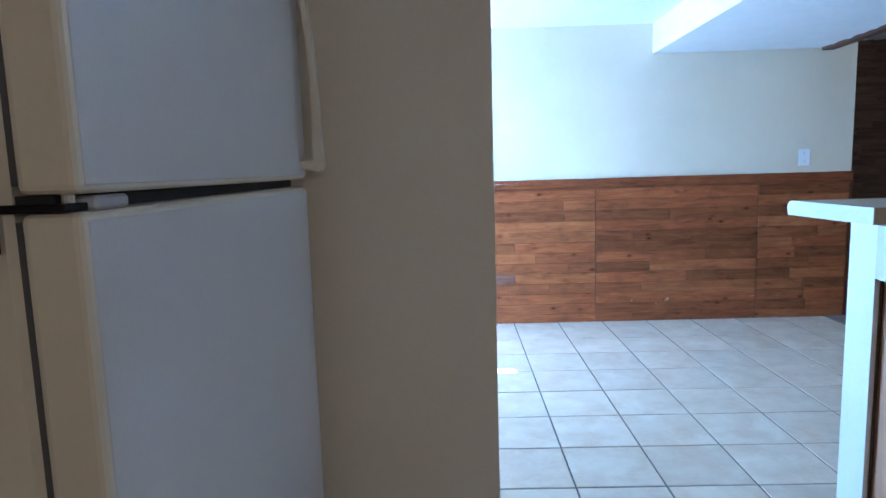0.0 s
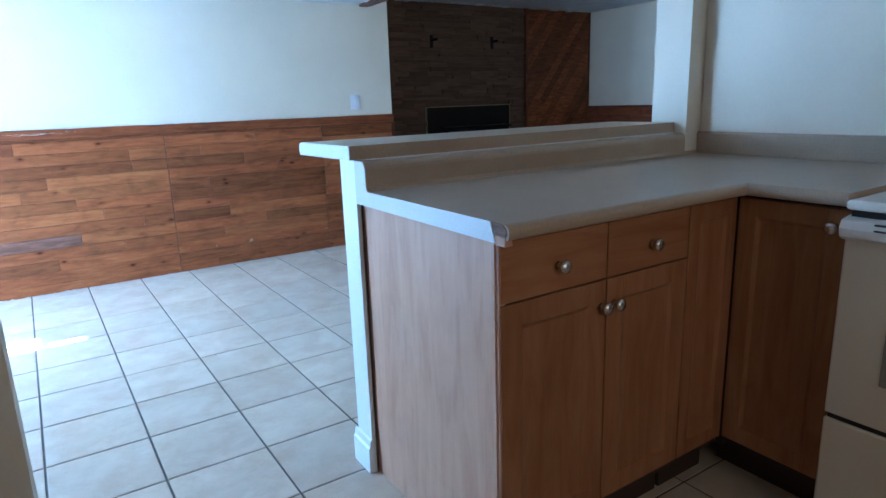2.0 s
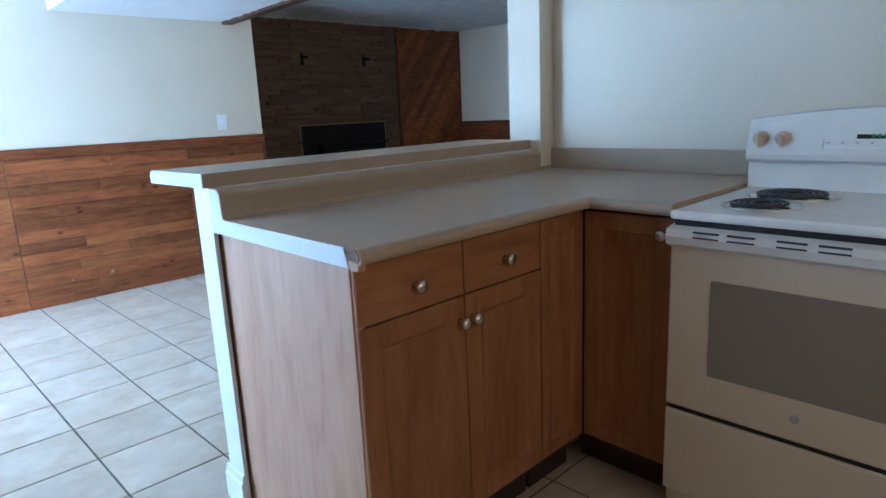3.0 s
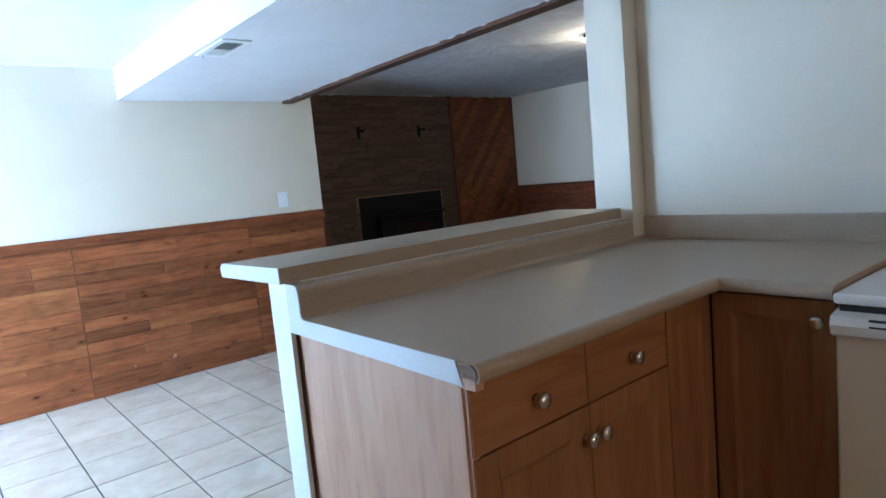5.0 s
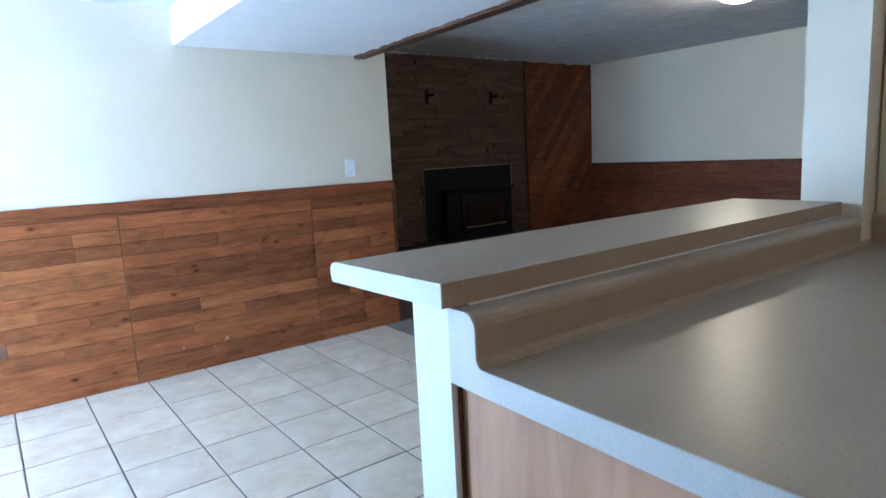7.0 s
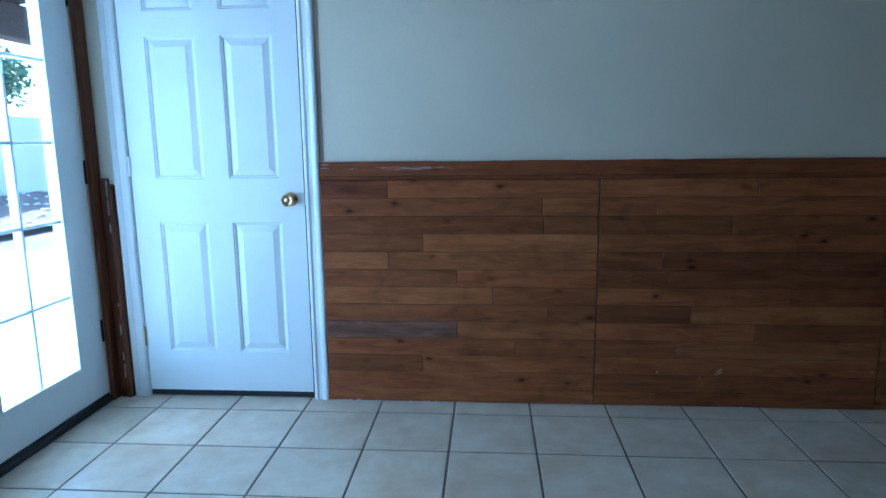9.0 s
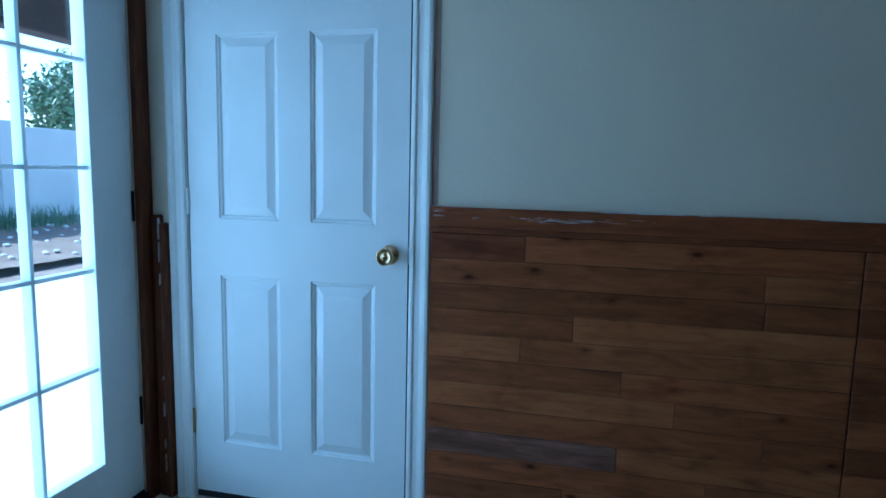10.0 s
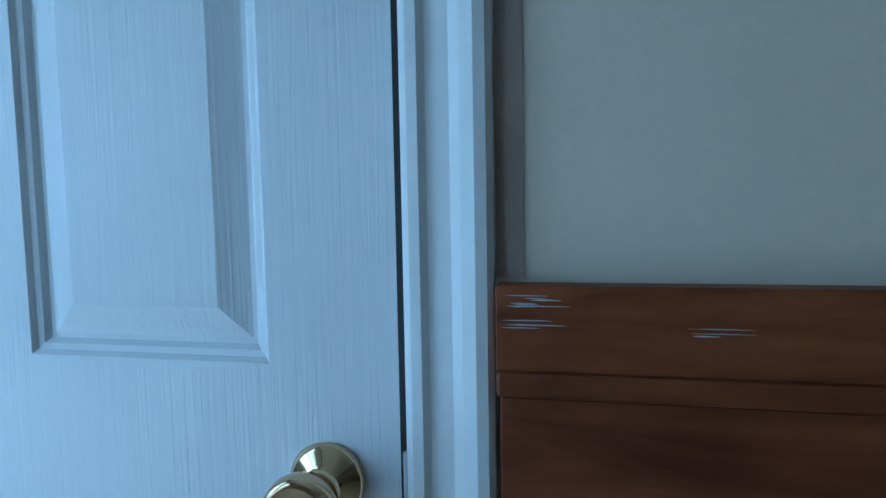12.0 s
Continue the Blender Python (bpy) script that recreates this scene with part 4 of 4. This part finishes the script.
# ---- fireplace ----
FPY, SX0, SX1 = 5.70, END, 5.46
fp = thing("fireplace", (4.3, FPY, 0), "dark stacked-stone fireplace wall with raised hearth", "fireplace")
IX0, IX1, IZ0, IZ1 = 4.055, 5.21, 0.36, 1.085
link("core", boxes((SX0 + 0.002, IX0, FPY + 0.02, 5.798, 0, LIVING - 0.001), (IX1, SX1, FPY + 0.02, 5.798, 0, LIVING - 0.001), (IX0, IX1, FPY + 0.02, 5.798, IZ1, LIVING - 0.001)), "stone", fp)
link("hearth_core", boxes((SX0 + 0.002, SX1, 5.12, FPY - 0.001, 0, 0.315)), "stone", fp)
link("hearth_slab", boxes((SX0 + 0.002, SX1 + 0.02, 5.07, FPY - 0.001, 0.3155, 0.355), bevel=0.004), "hearth", fp, "dark stone hearth slab")
setting("wood_wall_backing", "carcass", (SX1, 6.549, FPY + 0.012, 5.798, 0, LIVING - 0.001))

ins = thing("stove_insert", (4.63, FPY, 0.36), "black fireplace stove insert with brass-edged surround and glass door", "stove insert")
SY = FPY - 0.012
link("surround", boxes((IX0, 4.26, SY, SY + 0.014, IZ0, IZ1), (5.14, IX1, SY, SY + 0.014, IZ0, IZ1), (4.26, 5.14, SY, SY + 0.014, 0.87, IZ1)), "iron", ins, "black steel surround")
for d in ((IX0 - 0.008, IX0, IZ0, IZ1 + 0.008), (IX1, IX1 + 0.008, IZ0, IZ1 + 0.008), (IX0, IX1, IZ1, IZ1 + 0.008)):
    link("edge_trim", boxes((d[0], d[1], SY - 0.003, SY + 0.012, d[2], d[3])), "gold", ins, "thin dull brass edge")
link("firebox", boxes((4.262, 5.138, SY - 0.09, 5.79, IZ0, 0.868), bevel=0.006), "iron", ins)
link("top_lip", boxes((4.25, 5.15, SY - 0.12, SY - 0.001, 0.842, 0.868), bevel=0.006), "iron", ins)
dd = link("door", boxes((4.44, 5.06, SY - 0.112, SY - 0.0905, 0.45, 0.80), bevel=0.008, seg=2), "iron", ins, "cast iron door")
link("glass", boxes((4.52, 4.98, SY - 0.1145, SY - 0.112, 0.51, 0.745)), "stove_glass", dd)
link("door_rail", boxes((4.48, 5.02, SY - 0.118, SY - 0.112, 0.475, 0.487)), "gold", dd)
for hx in (4.14, 4.955):
    hk = thing("iron_hook", (hx, FPY, 1.78), "black iron mantel bracket on the stone wall", "bracket")
    link("plate", boxes((hx - 0.018, hx + 0.018, FPY - 0.032, FPY - 0.014, 1.71, 1.84), bevel=0.004), "iron", hk)
    link("arm", boxes((hx - 0.012, hx + 0.012, FPY - 0.13, FPY - 0.033, 1.775, 1.80), bevel=0.004), "iron", hk)

# ---- outside ----
setting("ground", "soil", (-400, WEST - 0.142, -400, 400, -0.4, -0.22))
setting("patio", "concrete", (-5.2, WEST - 0.142, -3, 9, -0.219, -0.12))
gw = thing("garden_wall", (-9, 5, -0.22), "tall pale block garden wall behind the patio", "garden wall")
for i in range(14):
    y = -8 + i * 2.4
    link("wall_panel", boxes((-9.15, -9.0, y + 0.01, y + 2.39, -0.219, 1.75), bevel=0.01), "stucco", gw)
    link("pier", boxes((-9.2, -8.95, y - 0.12, y + 0.12, -0.2185, 1.83), bevel=0.01), "stucco", gw)
SUN_GAP = 3.18  # a short length of the cover's boards left open to throw a sun patch
pc = thing("patio_cover", (-3, 5, 2.3), "dark wooden patio cover with beam, rafters and added shading boards", "patio cover")
link("fascia_beam", boxes((-2.7, -2.56, -2, 12, 1.88, 2.12), bevel=0.008), "porch", pc)
for y in (-1.5, 7.9, 11.5):
    link("post", boxes((-2.69, -2.57, y, y + 0.12, -0.12, 1.88), bevel=0.006), "porch", pc)
for k in range(24):
    y = -2 + k * 0.6
    link("rafter", prism([(-2.9, 2.121), (WEST - 0.15, 2.30), (WEST - 0.15, 2.44), (-2.9, 2.26)], "y", y, y + 0.045), "porch", pc)
lift = lambda x: 2.262 + (x + 2.9) * 0.1023
for k in range(11):
    # Unseen boards added to shade the patio, except at the opening.
    a, b = -2.95 + k * 0.163, -2.95 + k * 0.163 + 0.162
    for y0, y1 in ((-2.0, SUN_GAP - 0.07), (SUN_GAP + (0.13 if k == 6 else 0.0), 12.0)) if k in (6, 7) else ((-2.0, 12.0),):
        link("roof_board", prism([(a, lift(a)), (b, lift(b)), (b, lift(b) + 0.02), (a, lift(a) + 0.02)], "y", y0, y1), "porch", pc)


def tree(x, y, height, seed, label):
    rr = random.Random(seed)
    t = thing("garden_tree", (x, y, -0.22), label, "tree")
    bm = lathe([(0.13, 0), (0.10, 0.5), (0.08, height * 0.4), (0.03, height * 0.75), (0, height * 0.8)], (x, y, -0.22), "z", 10)
    tips = []
    for k in range(9):
        a, zz = rr.uniform(0, 6.28), height * rr.uniform(0.35, 0.7)
        ln = rr.uniform(0.5, 1.1) * height * 0.28
        tip = Vector((x + ln * math.cos(a), y + ln * math.sin(a), zz + ln * 0.6 - 0.22))
        base = Vector((x, y, zz - 0.22))
        n0, n1 = [], []
        d = (tip - base).normalized()
        s = d.orthogonal().normalized()
        q = d.cross(s)
        for j in range(6):
            u = math.cos(j * math.pi / 3) * s + math.sin(j * math.pi / 3) * q
            n0.append(bm.verts.new(base + u * 0.04)), n1.append(bm.verts.new(tip + u * 0.012))
        for j in range(6):
            bm.faces.new((n0[j], n0[(j + 1) % 6], n1[(j + 1) % 6], n1[j]))
        tips += [tip, base.lerp(tip, 0.6)]
    tips.append(Vector((x, y, height * 0.85 - 0.22)))
    link("trunk", bm, "bark", t)
    verts, faces = [], []
    for tip in tips:
        for _ in range(260):
            c = tip + Vector((rr.gauss(0, 0.26), rr.gauss(0, 0.26), rr.gauss(0, 0.2)))
            a, b = Vector((rr.gauss(0, 1), rr.gauss(0, 1), rr.gauss(0, 1))).normalized() * 0.085, Vector((rr.gauss(0, 1), rr.gauss(0, 1), rr.gauss(0, 1))).normalized() * 0.045
            i = len(verts)
            verts += [tuple(c - a), tuple(c + b), tuple(c + a), tuple(c - b)]
            faces.append((i, i + 1, i + 2, i + 3))
    me = bpy.data.meshes.new("crown")
    me.from_pydata([tuple(Vector(v) - Vector((x, y, -0.22))) for v in verts], [], faces)
    me.materials.append(M["leaf"])
    ob = new("crown", me)
    ob.parent = t
    tagged(ob, kind="stuff")


bd = thing("garden_bed", (-7.6, 10.4, -0.12), "bare stony soil bed with dry weeds along the garden wall", "garden bed")
rb = random.Random(21)
mound = bmesh.new()
grid = [[mound.verts.new((-8.95 + 2.6 * i / 16, 7.2 + 8 * k / 40, -0.14 + (0.34 * (1 - i / 16) ** 1.4 + rb.uniform(0, 0.05)) * (1 if 0 < i < 16 else 0.4))) for k in range(41)] for i in range(17)]
for i in range(16):
    for k in range(40):
        mound.faces.new((grid[i][k], grid[i + 1][k], grid[i + 1][k + 1], grid[i][k + 1]))
link("soil", mound, "soil", bd, smooth=True)
pebbles = bmesh.new()
for _ in range(160):
    u, v = rb.random(), rb.random()
    c, q = Vector((-8.9 + 2.5 * u, 7.4 + 7.4 * v, -0.10 + 0.33 * (1 - u) ** 1.4)), rb.uniform(0.02, 0.06)
    made = bmesh.ops.create_icosphere(pebbles, subdivisions=1, radius=q)["verts"]
    bmesh.ops.transform(pebbles, matrix=Matrix.Translation(c) @ Matrix.Diagonal((1, rb.uniform(0.6, 1.3), 0.6, 1)), verts=made)
link("stones", pebbles, "stucco", bd, kind="stuff")
verts, faces = [], []
for _ in range(900):
    c = Vector((-8.5 + rb.gauss(0, 0.25), 10.6 + rb.gauss(0, 0.9), 0.12))
    tip, side = Vector((rb.gauss(0, 0.08), rb.gauss(0, 0.08), rb.uniform(0.08, 0.4))), Vector((rb.gauss(0, 1), rb.gauss(0, 1), 0)).normalized() * 0.012
    i = len(verts)
    verts += [tuple(c - side), tuple(c + side), tuple(c + tip)]
    faces.append((i, i + 1, i + 2))
me = bpy.data.meshes.new("weeds")
me.from_pydata([tuple(Vector(v) - Vector(bd.location)) for v in verts], [], faces)
me.materials.append(M["leaf"])
weeds = new("weeds", me)
weeds.parent = bd
tagged(weeds, kind="stuff")
tree(-10.6, 14.6, 3.9, 3, "leafy green tree just beyond the garden wall")
tree(-13.5, 17.5, 4.6, 8, "leafy green tree beyond the garden wall")

# ---- pieces: wainscot planks, stones, boards, tiles ----
rnd = random.Random(11)
PITCH, ROWTOP = 0.0766, 0.985
fixed = {0: [0.294], 2: [0.95], 3: [0.441], 4: [0.29], 5: [0.585], 6: [0.736], 8: [0.583], 10: [0.432]}
seams = [W0, 1.176, 2.345, W1]


def plank(x0, x1, y0, y1, z0, z1, name, material, parent, bevel=0.0016):
    bm = boxes((x0, x1, y0, y1, z0, z1))
    top = [e for e in bm.edges if all(abs(v.co.y - min(y0, y1)) < 1e-6 for v in e.verts)]
    bmesh.ops.bevel(bm, geom=top, offset=bevel, segments=1, affect="EDGES")
    return link(name, bm, material, parent)


for k in range(13):
    zt, zb = ROWTOP - PITCH * k, max(ROWTOP - PITCH * (k + 1), 0.002)
    cuts = list(seams) + fixed.get(k, [])
    for s0, s1 in zip(seams, seams[1:]):
        if s0 < 1.0 and k in fixed:
            continue
        if s0 > 1.0 and rnd.random() < 0.85:
            cuts.append(rnd.uniform(s0 + 0.2, s1 - 0.2))
        if s0 < 1.0 and rnd.random() < 0.3:
            cuts.append(rnd.uniform(0.7, 1.0))
    cuts = sorted(cuts)
    for a, b in zip(cuts, cuts[1:]):
        proud = rnd.uniform(0, 0.0015)
        kind = "pine_dark" if k == 0 and a < 0.2 else "pine_grey" if k == 8 and a < 0.3 else "pine_gold" if (k == 8 and a < 0.8) or rnd.random() < 0.17 else "pine"
        a, b = a + (0.0012 if a in seams else 0), b - (0.0012 if b in seams else 0)
        plank(a + 0.0007, b - 0.0007, NORTH - 0.0135 - proud, NORTH - 0.0062, zb + 0.0004, zt - 0.0004, "plank", kind, wb)

ew = setting("living_wainscot", "pine_v", (6.538, 6.549, 1.4, FPY - 0.002, 0, 1.0), label="stained pine wainscot on the living room wall")
link("cap", boxes((6.522, 6.549, 1.4, FPY - 0.002, 1.0005, 1.03), bevel=0.003), "pine_v", ew)
for k in range(13):
    zt, zb = 0.998 - PITCH * k, max(0.998 - PITCH * (k + 1), 0.008)
    cuts = sorted([1.4, FPY - 0.003] + [rnd.uniform(1.8, 5.4) for _ in range(3)])
    for a, b in zip(cuts, cuts[1:]):
        if b - a > 0.05:
            link("plank", boxes((6.530 - rnd.uniform(0, 0.001), 6.5378, a + 0.0008, b - 0.0008, zb + 0.0005, zt - 0.0005)), "pine_y", ew)

# diagonal boards
M["pine_d"] = wood("stained_diagonal_cedar", (0.11, 0.032, 0.012), (0.21, 0.070, 0.024), (0.33, 0.125, 0.046), "x", 0.5, 1.0, 0.3, 0.4)


def diagonal_material():
    m = M["pine_d"]
    for node in m.node_tree.nodes:
        if node.type == "MAPPING":
            node.vector_type = "POINT"
            node.inputs["Rotation"].default_value = (0, radians(52), 0)
    return m


diagonal_material()
dw = thing("diagonal_board_wall", (6.0, FPY, 0), "red-brown cedar boards laid on a slant beside the fireplace", "wood wall")
link("edge_strip", boxes((SX1 + 0.001, SX1 + 0.03, FPY - 0.02, FPY + 0.0115, 0, LIVING - 0.002), (6.53, 6.549, FPY - 0.012, FPY + 0.0115, 0, LIVING - 0.002)), "pine_v", dw)


def clipped(points, x0, x1, z0, z1):
    for axis, lim, keep in ((0, x0, 1), (0, x1, -1), (1, z0, 1), (1, z1, -1)):
        out = []
        for p, q in zip(points, points[1:] + points[:1]):
            pin, qin = (p[axis] - lim) * keep >= 0, (q[axis] - lim) * keep >= 0
            if pin:
                out.append(p)
            if pin != qin:
                t = (lim - p[axis]) / (q[axis] - p[axis])
                out.append((p[0] + t * (q[0] - p[0]), p[1] + t * (q[1] - p[1])))
        points = out
        if len(points) < 3:
            return []
    return points


ang = radians(52)
du, dv = Vector((math.cos(ang), math.sin(ang))), Vector((-math.sin(ang), math.cos(ang)))
for k in range(-28, 30):
    c = Vector((6.0, 1.08)) + dv * (k * 0.088)
    off = rnd.uniform(-0.6, 0.6)
    for s0, s1 in ((-2.2, off), (off, 2.2)):
        quad = [c + du * (s0 + 0.001) + dv * 0.0008, c + du * (s1 - 0.001) + dv * 0.0008, c + du * (s1 - 0.001) + dv * 0.0872, c + du * (s0 + 0.001) + dv * 0.0872]
        pts = clipped([tuple(p) for p in quad], SX1 + 0.031, 6.529, 0.01, LIVING - 0.002)
        if len(pts) >= 3:
            link("board", prism(pts, "y", FPY - 0.004 - rnd.uniform(0, 0.003), FPY + 0.0115), "pine_d", dw)

# stacked stones
stones = bmesh.new()
z, count = 0.357, 0
while z < LIVING - 0.01:
    h = min(rnd.choice((0.028, 0.034, 0.04, 0.05)), LIVING - 0.004 - z)
    x = 3.2
    while x < SX1 - 0.002:
        w = rnd.uniform(0.14, 0.42)
        b = min(x + w, SX1 - 0.001)
        spans = [(x, b)]
        if z < IZ1 + 0.01 and z + h > IZ0:
            spans = [(max(x, p), min(b, q)) for p, q in ((3.2, IX0 - 0.01), (IX1 + 0.01, SX1)) if min(b, q) - max(x, p) > 0.02]
        for p, q in spans:
            y = FPY + rnd.uniform(-0.016, 0.006)
            if p > 3.6 and count < 330:
                bm = boxes((p + 0.0008, q - 0.0008, y, FPY + 0.0195, z + 0.0015, z + h - 0.0015))
                link("stone", bm, "stone", fp)
                count += 1
            else:
                box(stones, p + 0.003, q - 0.003, y, FPY + 0.0195, z + 0.002, z + h - 0.002)
        x += w
    z += h
link("stone_rubble", stones, "stone", fp, kind="stuff")
for k in range(8):
    z, x = 0.006 + k * 0.0385, SX0 + 0.004
    while x < SX1 - 0.01:
        w = rnd.uniform(0.16, 0.4)
        b = min(x + w, SX1 - 0.002)
        link("hearth_stone", boxes((x + 0.003, b - 0.003, 5.12 - rnd.uniform(0.004, 0.03), 5.119, z + 0.002, z + 0.0365)), "stone", fp)
        x += w

# floor tiles
tiles = bpy.data.objects["floor"]
TP, TX, TY, G = 0.3265, 1.552, 4.45, 0.0075
shared = None
plan = []
for i in range(-9, 6):
    for k in range(0, 22):
        x0, y1 = TX + i * TP, TY + TP - k * TP
        a0, a1, b0, b1 = max(x0 + G / 2, WEST + 0.001), min(x0 + TP - G / 2, 2.849), max(y1 - TP + G / 2, SOUTH), min(y1 - G / 2, NORTH + 0.05)
        if a1 - a0 < 0.012 or b1 - b0 < 0.012:
            continue
        if a1 < 0.25 and b0 < 1.50 and b1 > 1.45:
            b0 = max(b0, 1.541) if (b0 + b1) / 2 > 1.48 else b0
        plan.append((abs((a0 + a1) / 2 - 1.0) + abs((b0 + b1) / 2 - 2.8) * 0.8, a0, a1, b0, b1))
plan.sort()
rest = bmesh.new()


def tile_mesh(bm, a0, a1, b0, b1):
    q = 0.0022
    lo = [bm.verts.new((x, y, -0.0029)) for x, y in ((a0, b0), (a1, b0), (a1, b1), (a0, b1))]
    md = [bm.verts.new((x, y, -0.0012)) for x, y in ((a0, b0), (a1, b0), (a1, b1), (a0, b1))]
    hi = [bm.verts.new((x, y, 0.0)) for x, y in ((a0 + q, b0 + q), (a1 - q, b0 + q), (a1 - q, b1 - q), (a0 + q, b1 - q))]
    bm.faces.new(hi)
    for i in range(4):
        j = (i + 1) % 4
        bm.faces.new((lo[i], lo[j], md[j], md[i])), bm.faces.new((md[i], md[j], hi[j], hi[i]))


for n_, (_, a0, a1, b0, b1) in enumerate(plan):
    full = abs((a1 - a0) - (TP - G)) < 1e-4 and abs((b1 - b0) - (TP - G)) < 1e-4
    if n_ >= 300:
        tile_mesh(rest, a0, a1, b0, b1)
    elif full:
        if shared is None:
            bm = bmesh.new()
            h = (TP - G) / 2
            tile_mesh(bm, -h, h, -h, h)
            shared = bpy.data.meshes.new("tile")
            bm.to_mesh(shared), bm.free()
            shared.materials.append(M["tile"])
        t = new("tile", shared)
        t.parent = tiles
        t.location = ((a0 + a1) / 2, (b0 + b1) / 2, rnd.uniform(-0.0004, 0.0004))
    else:
        bm = bmesh.new()
        tile_mesh(bm, a0, a1, b0, b1)
        link("tile", bm, "tile", tiles)
if rest.verts:
    link("far_tiles", rest, "tile", tiles, kind="stuff")
else:
    rest.free()
